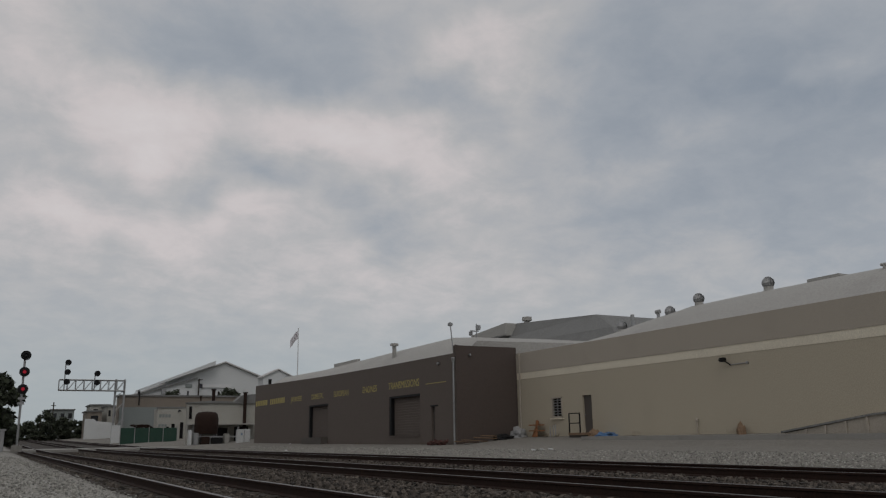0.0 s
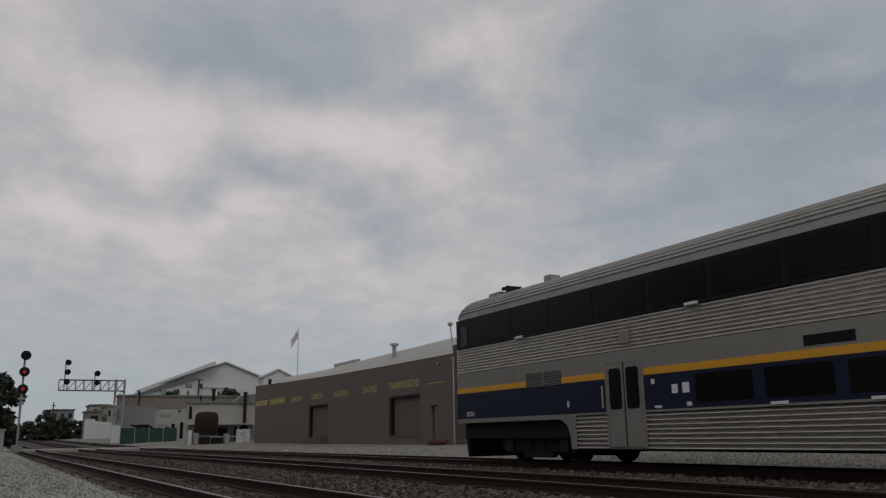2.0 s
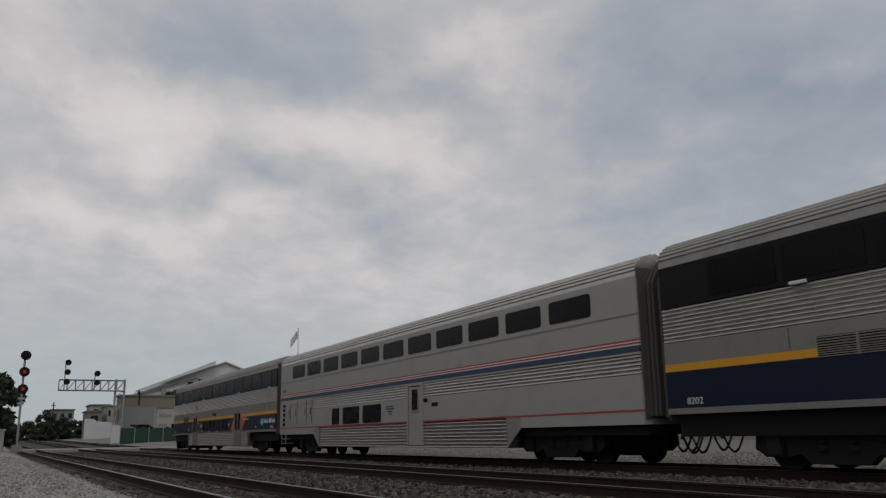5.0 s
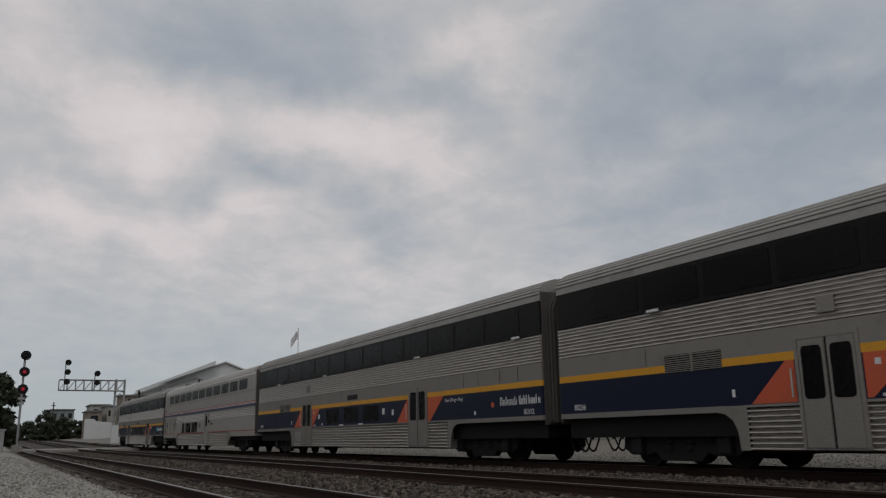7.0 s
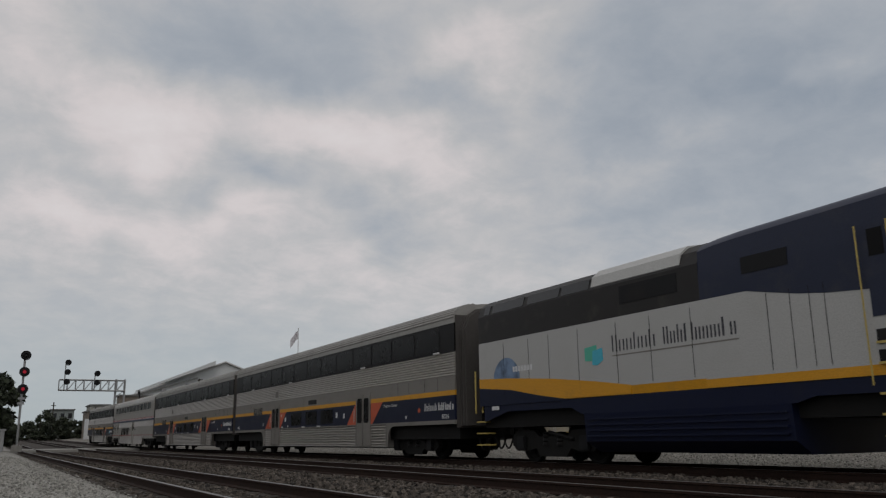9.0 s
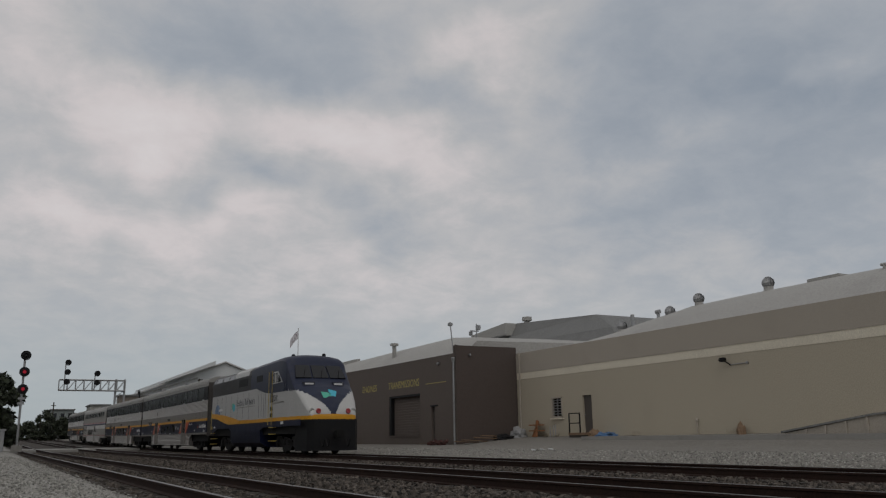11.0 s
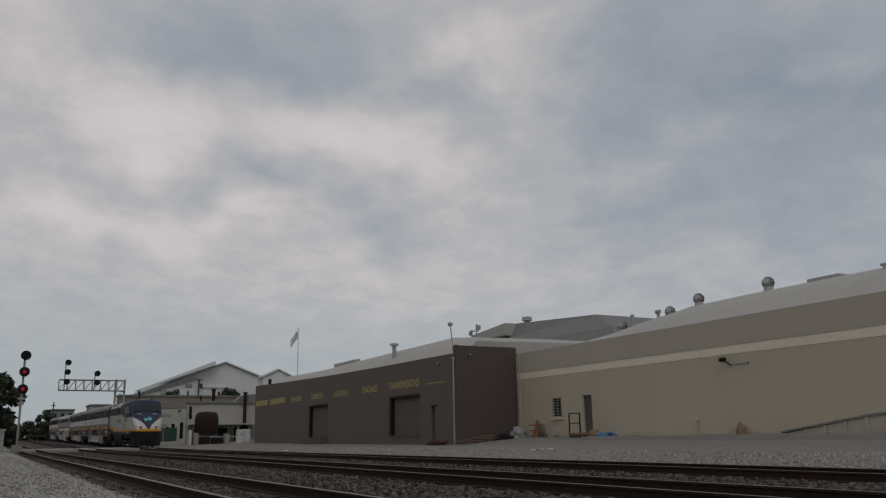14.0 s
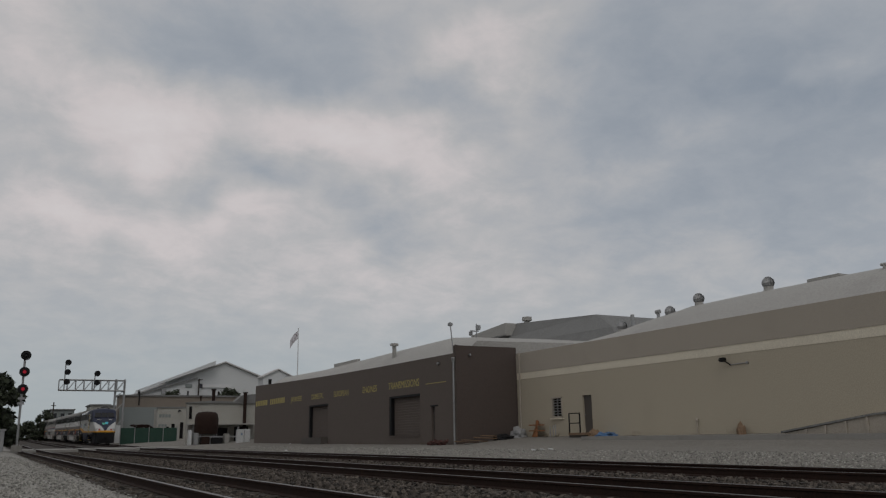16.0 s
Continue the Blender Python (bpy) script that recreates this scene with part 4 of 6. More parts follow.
# ---- signals ----
def signal_head(parent, x, y, z, r, red):
    """A round backing disc with a hooded lens."""
    bm = bmesh.new()
    lathe(bm, [(0, 0.03), (r, 0.03), (r, 0.0), (r * 0.35, -0.02), (0, -0.02)], (x, y, z), "y", 24)
    d = part("disc", bm, M_BLACK, parent, "round black signal target")
    bm = bmesh.new()
    rod(bm, (x, y + 0.02, z), (x, y + 0.5, z), r * 0.5, 12)
    part("housing", bm, M_BLACK, d)
    bm = bmesh.new()
    lathe(bm, [(0, -0.06), (0.1, -0.05), (0.14, -0.02), (0, -0.02)], (x, y, z), "y", 12)
    part("lens", bm, M_REDLAMP if red else M_GLASSDARK, d, "red lit lens" if red else "unlit lens")
    bm = bmesh.new()
    for a in range(0, 180, 20):
        p = [(x + 0.16 * math.cos(radians(b)), z + 0.16 * math.sin(radians(b))) for b in (a, a + 20)]
        vs = [bm.verts.new(q) for q in ((p[0][0], y - 0.3, p[0][1]), (p[1][0], y - 0.3, p[1][1]), (p[1][0], y, p[1][1]), (p[0][0], y, p[0][1]))]
        bm.faces.new(vs)
    part("hood", bm, M_BLACK, d)


def mast_signal():
    s = empty("signal_mast", "three-head searchlight signal mast showing two red lights", "railway signal", at=(1.62, 76.5, 0.1))
    bm = bmesh.new()
    rod(bm, (0, 0, 0), (0, 0, 8.0), 0.09, 10)
    part("mast", bm, M_STEEL, s)
    block("foundation", -0.4, 0.4, -0.4, 0.4, -0.2, 0.35, M_CONC, s, r=0.04)
    for z, red in ((7.6, False), (6.25, True), (4.85, True)):
        signal_head(s, 0.05, -0.2, z, 0.4, red)
    for z in (3.6, 4.0):
        block("junction_box", -0.25, 0.25, -0.15, 0.15, z, z + 0.18, M_STEEL, s)


mast_signal()


def gantry():
    yg = 136.0
    g = empty("signal_gantry", "grey steel cantilever signal bridge with dark searchlight heads", "signal bridge", at=(-0.25, 0, 0))
    z0, z1 = 8.2, 9.75
    for x in (15.9, 17.2):
        bm = bmesh.new()
        rod(bm, (x, yg, 0.3), (x, yg, z1 + 0.2), 0.16, 8)
        part("column", bm, M_STEEL, g)
    for z in (2.5, 5.0, 7.0):
        bm = bmesh.new()
        rod(bm, (15.9, yg, z), (17.2, yg, z + 1.4), 0.06, 6)
        part("brace", bm, M_STEEL, g)
    for z in (z0, z1):
        for y in (yg - 0.6, yg + 0.6):
            bm = bmesh.new()
            rod(bm, (7.95, y, z), (17.2, y, z), 0.09, 6)
            part("chord", bm, M_STEEL, g)
    n = 8
    for y in (yg - 0.6, yg + 0.6):
        for k in range(n + 1):
            x = 7.95 + 9.25 * k / n
            bm = bmesh.new()
            rod(bm, (x, y, z0), (x, y, z1), 0.05, 5)
            part("post", bm, M_STEEL, g)
            if k < n:
                bm = bmesh.new()
                rod(bm, (x, y, z0), (x + 9.25 / n, y, z1), 0.045, 5)
                part("brace", bm, M_STEEL, g)
    block("walkway", 7.95, 17.2, yg - 0.6, yg + 0.6, z0 - 0.02, z0 + 0.03, M_STEEL, g)
    for x, heads in ((8.95, (9.4, 10.85, 12.25)), (13.1, (9.35, 10.7))):
        bm = bmesh.new()
        rod(bm, (x - 0.3, yg - 0.7, z0), (x - 0.3, yg - 0.7, heads[-1] + 0.3), 0.08, 6)
        part("signal_post", bm, M_STEEL, g)
        for z in heads:
            signal_head(g, x, yg - 0.95, z, 0.44, False)
    block("relay_box", 15.6, 16.8, yg - 1.6, yg - 0.8, 0.3, 3.0, M_WHITE, g, "white relay box at its foot")


gantry()


# ---- yard clutter ----
def yard():
    gz = ground_z
    # broken bricks
    p = empty("brick_heap", "low heap of broken red bricks at the wall", "brick heap", at=(22.75, 43.4, gz(22.75, 43.4)))
    rng = random.Random(3)
    first = None
    for k in range(60):
        if first is None:
            bm = bmesh.new()
            soft_box(bm, -0.11, 0.11, -0.055, 0.055, -0.035, 0.035, 0.008, 1)
            ob = first = part("brick", bm, M_BRICK, p)
        else:
            ob = new("brick", first.data)
            ob.parent = p
        q = rng.random()
        ob.location = (rng.uniform(-0.3, 0.3), rng.uniform(-0.9, 0.9), 0.05 + 0.3 * q * (1 - abs(rng.uniform(-0.6, 0.6))))
        ob.rotation_euler = (rng.uniform(-0.6, 0.6), rng.uniform(-0.6, 0.6), rng.uniform(0, 3))
    # boards
    for k, (x, y, a, l) in enumerate(((23.9, 41.3, 12, 2.6), (24.1, 41.1, 18, 2.4), (24.9, 41.2, 5, 1.9), (25.4, 41.4, -8, 1.6))):
        bm = bmesh.new()
        soft_box(bm, -l / 2, l / 2, -0.12, 0.12, 0, 0.05, 0.008, 1)
        ob = tagged(part("board", bm, M_WOOD), "weathered loose board lying by the brown wall", "board", "boards by the wall")
        ob.matrix_world = pose(x, y, gz(x, y) + 0.03 + 0.06 * k, 0, 3, a)

    def heap(name, label, cat, mat, x, y, r, h, seed):
        rng2 = np.random.default_rng(seed)
        bm = bmesh.new()
        bmesh.ops.create_icosphere(bm, subdivisions=3, radius=1)
        for v in bm.verts:
            n = noise.noise(v.co * 2.2 + Vector((seed, 0, 0)))
            v.co = Vector((v.co.x * r * (1 + 0.4 * n), v.co.y * r * (1 + 0.4 * n), max(-0.05, v.co.z * h * (1 + 0.6 * n))))
        ob = tagged(part(name, bm, mat), label, cat)
        ob.location = (x, y, gz(x, y))

    heap("plastic_sheet", "crumpled grey plastic sheet on the ground", "sheet", M_GREYBAG, 27.0, 41.2, 0.5, 0.5, 2)
    heap("rubbish_bag", "dark rubbish bag beside the boards", "bag", M_BLACK, 26.0, 41.3, 0.6, 0.25, 5)
    heap("tarpaulin", "crumpled blue tarpaulin at the wall", "tarpaulin", M_BLUE_TARP, 27.0, 33.3, 0.55, 0.2, 7)
    heap("rubbish_bag", "brown rubbish bag beside the platform", "bag", M_WOOD, 26.85, 34.0, 0.35, 0.32, 9)
    heap("shrub_stump", "brown dead shrub stump at the tan wall", "stump", M_WOOD, 27.2, 24.8, 0.2, 0.42, 12)
    # broken chair and pallet wood against the wall
    c = empty("broken_pallet", "broken orange-brown pallet leaning on the tan wall", "pallet", at=(27.0, 39.6, gz(27.0, 39.6)))
    for k in range(5):
        bm = bmesh.new()
        soft_box(bm, -0.02, 0.02, -0.06, 0.06, 0, 0.95 - 0.1 * (k % 3), 0.006, 1)
        ob = part("slat", bm, material("orange_wood", (0.26, 0.11, 0.045), 0.8, vary=0.3, stretch=(5, 5, 1)), c) if k == 0 else new("slat", ob.data)
        ob.parent = c
        ob.location, ob.rotation_euler = (-0.1 + 0.05 * k, -0.35 + 0.17 * k, 0), (0.15 * (k - 2), 0.25, 0.1 * k)
    bm = bmesh.new()
    box(bm, -0.05, 0.35, -0.5, 0.5, 0.3, 0.36)
    box(bm, -0.05, 0.35, -0.5, 0.5, 0.62, 0.68)
    part("rail", bm, ob.data.materials[0], c)
    # door platform with rail
    s = empty("door_platform", "small wooden landing with a dark steel rail", "landing", at=(27.0, 34.75, gz(27.0, 34.75) - 0.05))
    block("deck", -0.5, 0.48, -0.6, 0.98, 0.12, 0.24, M_WOOD, s)
    block("skirt", -0.48, 0.46, -0.55, 0.94, 0.0, 0.12, M_TIE, s)
    for y in (0.9, 0.0):
        block("post", -0.5, -0.45, y - 0.03, y + 0.03, 0.2, 1.25, M_BLACK, s)
    for z in (1.2, 0.7):
        block("rail", -0.5, -0.46, 0.03, 0.87, z, z + 0.05, M_BLACK, s)
    # stakes and weeds
    for k, y in enumerate((38.0, 37.7, 37.5)):
        bm = bmesh.new()
        rod(bm, (0, 0, 0), (0.02, 0.03, 0.55 + 0.05 * k), 0.025, 6)
        tagged(part("stake", bm, M_STEEL), "thin grey stake at the wall", "stake", "stakes at the wall").location = (26.95, y, gz(26.95, y))
    bm = bmesh.new()
    rng3 = random.Random(6)
    for cx, cy, n, h in ((26.9, 38.4, 50, 0.45), (26.9, 30.9, 30, 0.35), (26.9, 31.2, 30, 0.3), (26.9, 33.0, 30, 0.3), (27.0, 25.1, 70, 0.5), (26.8, 37.2, 30, 0.3), (23.0, 46.0, 20, 0.2), (23.0, 56.0, 20, 0.2), (26.9, 28.5, 20, 0.25)):
        for k in range(n):
            a, l = rng3.uniform(0, 6.28), rng3.uniform(0.5, 1) * h
            x, y = cx + rng3.gauss(0, 0.12), cy + rng3.gauss(0, 0.15)
            z = gz(x, y)
            dx, dy = 0.4 * l * math.cos(a), 0.4 * l * math.sin(a)
            vs = [bm.verts.new(q) for q in ((x - 0.015, y - 0.015, z), (x + 0.015, y + 0.015, z), (x + dx, y + dy, z + l))]
            bm.faces.new(vs)
    tagged(part("dry_weeds", bm, M_DRY), "tufts of dry weeds along the walls", "weeds", kind="stuff")
    # ramp along the wall
    r = empty("loading_ramp", "low concrete ramp wall rising along the warehouse", "ramp")
    bm = bmesh.new()
    loft(bm, [[(26.75, y, 0.3), (27.48, y, 0.3), (27.48, y, z), (26.75, y, z)] for y, z in ((22.2, 0.58), (18.5, 1.14), (5, 2.0))])
    part("ramp_wall", bm, M_TANUP, r)
    bm = bmesh.new()
    loft(bm, [[(26.68, y, z), (27.0, y, z), (27.0, y, z + 0.07), (26.68, y, z + 0.07)] for y, z in ((22.4, 0.58), (18.5, 1.14), (5, 2.0))])
    part("kerb", bm, M_ROOFGREY, r)
    for k in range(9):
        y = 21.3 - 0.85 * k
        z = float(np.interp(-y, [-22.2, -18.5, -5], [0.58, 1.14, 2.0]))
        block("pilaster", 26.69, 26.76, y - 0.05, y + 0.05, 0.3, z, M_TANUP, r)
    block("gutter", 26.5, 26.75, 8, 24.6, 0.5, 0.535, M_BLACK, r)
    # concrete apron strip and litter
    tagged(block("apron", 25.2, 27.49, -20, 33.0, 0.3, 0.535, M_CONC, r=0.02), "worn concrete apron at the foot of the wall", "apron", kind="structure")
    for x, y in ((19.0, 27.4), (19.2, 27.1), (18.8, 27.7), (16.4, 52.0), (22.6, 70.5)):
        bm = bmesh.new()
        soft_box(bm, -0.06, 0.06, -0.09, 0.09, 0, 0.05, 0.015)
        ob = tagged(part("litter", bm, M_LETTERWHITE), "scrap of white litter on the gravel", "litter", "litter in the yard")
        ob.matrix_world = pose(x, y, gz(x, y) + 0.04, 8, 4, 40 * x)


yard()

# ---- train ----
HALF = 1.55


def side_poly(bm, pts, x=-HALF, deep=0.004, both=False):
    """A flat panel on the body side from (y, z) corners."""
    for sx in ((-1, 1) if both else (-1,)):
        xo = sx * (abs(x) + deep)
        loft(bm, [[(xx, y, z) for y, z in pts] for xx in (sx * (abs(x) - 0.02), xo)])


def flutes(z0, z1, n, x=HALF, deep=0.034):
    """Half outline of fluted sheet, from z0 up to z1."""
    pts, h = [], (z1 - z0) / n
    for k in range(n):
        za = z0 + k * h
        pts += [(x - deep, za + 0.001), (x - 0.006, za + 0.16 * h), (x, za + 0.28 * h), (x - 0.006, za + 0.4 * h), (x - deep, za + 0.88 * h)]
    return pts


def slab(half, y0, y1, name, mat, car, label="", smooth=False):
    """A band of the body from a half outline, mirrored and drawn out along y."""
    prof = [(x, z) for x, z in half] + [(-x, z) for x, z in half[::-1]]
    bm = bmesh.new()
    extrude_y(bm, prof, y0, y1)
    return part(name, bm, mat, car, label, smooth)


def pane_mesh(y0, y1, z0, z1, x=-HALF, r=0.09, deep=0.012, slant=0.0):
    bm = bmesh.new()
    pts = []
    for cy, cz, a0 in ((y1 - r, z1 - r, 0), (y0 + r, z1 - r, 90), (y0 + r, z0 + r, 180), (y1 - r, z0 + r, 270)):
        for k in range(4):
            a = radians(a0 + 30 * k)
            pts.append((cy + r * math.cos(a), cz + r * math.sin(a)))
    side_poly(bm, pts, x, deep)
    return bm


def wheelset(car, y, r=0.46):
    bm = bmesh.new()
    rod(bm, (-0.9, 0, 0), (0.9, 0, 0), 0.09, 10)
    for sx in (-1, 1):
        lathe(bm, [(0.1, -0.07 * sx), (r - 0.09, -0.05 * sx), (r - 0.05, -0.07 * sx), (r + 0.025, -0.07 * sx), (r + 0.02, -0.04 * sx), (r, -0.03 * sx), (r, 0.065 * sx), (r - 0.07, 0.065 * sx), (r - 0.1, 0.03 * sx), (0.16, 0.03 * sx), (0.14, 0.07 * sx), (0.1, 0.07 * sx)], (0.7535 * sx, 0, 0), "x", 24)
        for k in range(3):
            a = 2.1 * k
            rod(bm, (0.7535 * sx + 0.02 * sx, 0.24 * math.cos(a), 0.24 * math.sin(a)), (0.7535 * sx + 0.06 * sx, 0.24 * math.cos(a), 0.24 * math.sin(a)), 0.05, 6)
    ob = part("wheelset", bm, M_DARK, car, smooth=True)
    ob.location = (0, y, r)
    WHEELS.append((ob, y, r))
    return ob


WHEELS = []


def bogie(car, yc, base=2.5, r=0.46):
    """Side frames, bolster, springs and two wheelsets."""
    bm = bmesh.new()
    for sx in (-1, 1):
        x = 1.08 * sx
        pts = [(-base / 2 - 0.5, 0.42), (-base / 2 - 0.45, 0.66), (-base / 2 - 0.2, 0.8), (-0.8, 0.76), (-0.6, 0.62), (0.6, 0.62), (0.8, 0.76), (base / 2 + 0.2, 0.8), (base / 2 + 0.45, 0.66), (base / 2 + 0.5, 0.42), (base / 2 + 0.25, 0.27), (base / 2 - 0.25, 0.27), (0.75, 0.34), (0.55, 0.15), (-0.55, 0.15), (-0.75, 0.34), (0.25 - base / 2, 0.27), (-base / 2 - 0.25, 0.27)]
        loft(bm, [[(xx, yc + y, z) for y, z in pts] for xx in (x - 0.09, x + 0.09)])
    box(bm, -1.0, 1.0, yc - 0.3, yc + 0.3, 0.42, 0.7)
    box(bm, -0.9, 0.9, yc - base / 2 - 0.1, yc + base / 2 + 0.1, 0.3, 0.66)
    fr = part("bogie_frame", bm, M_DARK, car, "dark cast steel bogie frame")
    for sx in (-1, 1):
        for dy in (-base / 2, base / 2):
            block("axle_box", 1.18 * sx - 0.08, 1.18 * sx + 0.1, yc + dy - 0.19, yc + dy + 0.19, 0.3, 0.64, M_BLACK, fr, r=0.03)
        for dy in (-0.3, 0.3):
            bm = bmesh.new()
            lathe(bm, [(0, 0), (0.13, 0), (0.13, 0.05), (0.1, 0.08), (0.13, 0.12), (0.1, 0.17), (0.13, 0.22), (0.1, 0.27), (0.13, 0.31), (0, 0.33)], (1.12 * sx, yc + dy, 0.4), "z", 10)
            part("spring", bm, M_DARK, fr)
        bm = bmesh.new()
        rod(bm, (1.2 * sx, yc - 0.9, 0.55), (1.2 * sx, yc + 0.1, 0.72), 0.045)
        part("damper", bm, M_DARK, fr)
    for dy in (-base / 2, base / 2):
        wheelset(car, yc + dy, r)
    return fr


def coupler(car, y, d):
    bm = bmesh.new()
    box(bm, -0.1, 0.1, min(y, y + 0.45 * d), max(y, y + 0.45 * d), 0.72, 0.92)
    soft_box(bm, -0.2, 0.2, min(y + 0.3 * d, y + 0.62 * d), max(y + 0.3 * d, y + 0.62 * d), 0.66, 0.98, 0.04)
    part("coupler", bm, M_DARK, car)
    for x in (-0.7, -0.45, 0.5):
        bm = bmesh.new()
        pts = [Vector((x, y + d * 0.62 * t, 0.62 - 0.3 * math.sin(math.pi * min(1, t * 1.15)) - 0.02 * t)) for t in [i / 8 for i in range(9)]]
        loft(bm, [[(p.x + 0.03 * math.cos(1.047 * i), p.y, p.z + 0.03 * math.sin(1.047 * i)) for i in range(6)] for p in pts])
        part("hose", bm, M_RUBBER, car)


def gangway(car, y, d, top=3.95):
    """Rubber diaphragm and dark end wall of a coach."""
    bm = bmesh.new()
    prof = [(-1.38, 0.95), (1.38, 0.95), (1.38, top - 0.3), (1.2, top + 0.05), (0.8, top + 0.25), (-0.8, top + 0.25), (-1.2, top + 0.05), (-1.38, top - 0.3)]
    for k in range(4):
        s = 1.0 - 0.04 * (k % 2)
        ya = y + d * 0.07 * k
        loft(bm, [[(x * s, yy, z) for x, z in prof] for yy in (ya, ya + d * 0.07)])
    part("gangway", bm, M_GANGWAY, car, "dark grey rubber gangway diaphragm")


def ribbed(outline, ribs):
    """A roof outline with raised ribs along its shoulder."""
    pts = outline[:2]
    (x0, z0), (x1, z1) = outline[1], outline[2]
    for k in range(ribs):
        for f, lift in ((0.1, 0.0), (0.3, 0.022), (0.6, 0.022), (0.8, 0.0)):
            a = math.pi / 2 * (k + f) / ribs
            x, z = x1 + (x0 - x1) * math.cos(a), z0 + (z1 - z0) * math.sin(a)
            pts.append((x + lift * math.cos(a), z + lift * math.sin(a)))
    return pts + outline[2:]


ROOF = ribbed([(HALF - 0.005, 3.87), (HALF - 0.01, 3.98), (0.75, 4.33), (0.3, 4.365), (0.0, 4.37)], 8)
SROOF = ribbed([(HALF - 0.005, 3.88), (HALF - 0.02, 3.99), (0.8, 4.29), (0.4, 4.33), (0.0, 4.34)], 7)


def car_roof(car, half, y0, y1, mat, rounded):
    """Ribbed roof; the cab end is drawn in and rounded."""
    full = [(x, z) for x, z in half] + [(-x, z) for x, z in half[::-1][1:]] + [(-half[0][0], half[0][1] - 0.01), ]
    rings = []
    stations = [(y0, 0.0)] + ([(y1 - 0.42, 0.0), (y1 - 0.2, 0.25), (y1 - 0.07, 0.6), (y1, 1.0)] if rounded else [(y1, 0.0)])
    for y, k in stations:
        rings.append([(x * (1 - 0.05 * k), y, 3.87 + (z - 3.87) * (1 - 0.55 * k)) for x, z in full])
    bm = bmesh.new()
    loft(bm, rings)
    return part("roof", bm, mat, car, smooth=False)


def bars(bm, y, z, h, widths, x=-HALF, gap=0.03, deep=0.003):
    """Plain upright bars in the room of a word; y runs down."""
    for w in widths:
        box(bm, x - deep, x + 0.01, y - w, y, z, z + h)
        y -= w + gap
    return y


def word_shapes(bm, y, z, h, pattern, wide, x=-HALF, deep=0.003):
    """Plain upright strokes in the room of a word, tall (A, b, h, i) or low, on one line; y runs down."""
    step = wide / len(pattern)
    w, t = step * 0.72, h * 0.13
    for k, c in enumerate(pattern):
        top, ya = z + (h if c in "Abhi" else 0.68 * h), y - k * step
        if c == "i":
            box(bm, x - deep, x + 0.01, ya - t * 1.2, ya, z, top)
            continue
        for yb, zt in ((ya - t, top), (ya - w, z + 0.68 * h if c in "bh" else top)):
            box(bm, x - deep, x + 0.01, yb, yb + t, z, zt)


def door_pair(car, y0, y1, z0, z1, mat):
    """Two sliding leaves with tall windows in a frame."""
    ym = (y0 + y1) / 2
    for sx in (-1, 1):
        bm = bmesh.new()
        xo, xi = sx * (HALF + 0.02), sx * (HALF - 0.05)
        a, b = min(xo, xi), max(xo, xi)
        ring = [(y0 - 0.07, z0), (y0 - 0.07, z1 + 0.07), (y1 + 0.07, z1 + 0.07), (y1 + 0.07, z0), (y1, z0), (y1, z1), (y0, z1), (y0, z0)]
        loft(bm, [[(xx, y, z) for y, z in ring] for xx in (a, b)])
        door = part("door", bm, mat, car, "silver double door with tall dark windows")
        for la, lb in ((y0, ym - 0.012), (ym + 0.012, y1)):
            block("leaf", sx * (HALF + 0.008) - 0.012, sx * (HALF + 0.008) + 0.012, la + 0.008, lb - 0.008, z0, z1, mat, door, r=0.01)
            w = lb - la
            bm = bmesh.new()
            r, ya, yb, za, zb = 0.07, la + 0.13 * w, lb - 0.13 * w, z0 + 0.42 * (z1 - z0), z1 - 0.1
            pts = []
            for cy, cz, a0 in ((yb - r, zb - r, 0), (ya + r, zb - r, 90), (ya + r, za + r, 180), (yb - r, za + r, 270)):
                pts += [(cy + r * math.cos(radians(a0 + 30 * k)), cz + r * math.sin(radians(a0 + 30 * k))) for k in range(4)]
            loft(bm, [[(xx, y, z) for y, z in pts] for xx in (sx * (HALF + 0.01), sx * (HALF + 0.026))])
            part("window", bm, M_GLASS, door)
        block("gap", sx * (HALF + 0.004) - 0.01, sx * (HALF + 0.004) + 0.01, ym - 0.012, ym + 0.012, z0, z1, M_RUBBER, door)
        bm = bmesh.new()
        rod(bm, (sx * (HALF + 0.06), y1 + 0.14, z0 + 0.75), (sx * (HALF + 0.06), y1 + 0.14, z1 - 0.45), 0.018)
        part("handrail", bm, M_SILVER, door)


def grille(car, y0, y1, z0, z1, n):
    bm = bmesh.new()
    side_poly(bm, [(y0, z0), (y1, z0), (y1, z1), (y0, z1)], deep=0.004)
    g = part("grille", bm, M_DARK, car, "grey louvred grille")
    for k in range(n):
        z = z0 + (z1 - z0) * (k + 0.3) / n
        block("slat", -HALF - 0.02, -HALF - 0.003, y0, y1, z, z + (z1 - z0) / n * 0.45, M_SILVERPAINT, g)
    block("post", -HALF - 0.024, -HALF - 0.003, (y0 + y1) / 2 - 0.02, (y0 + y1) / 2 + 0.02, z0, z1, M_SILVERPAINT, g)


def car_base(label, category="train car"):
    return empty("passenger_car", label, category, "cars of the train")


def underframe(car):
    block("underframe", -1.35, 1.35, -12.55, 12.55, 0.62, 1.09, M_DARK, car, "dark underframe")
    block("equipment_box", -1.3, 1.3, -7.0, 7.0, 0.36, 0.62, M_DARK, car)
    for yc in (9.1, -9.1):
        bogie(car, yc)
    for y, d in ((12.6, 1), (-12.6, -1)):
        coupler(car, y, d)


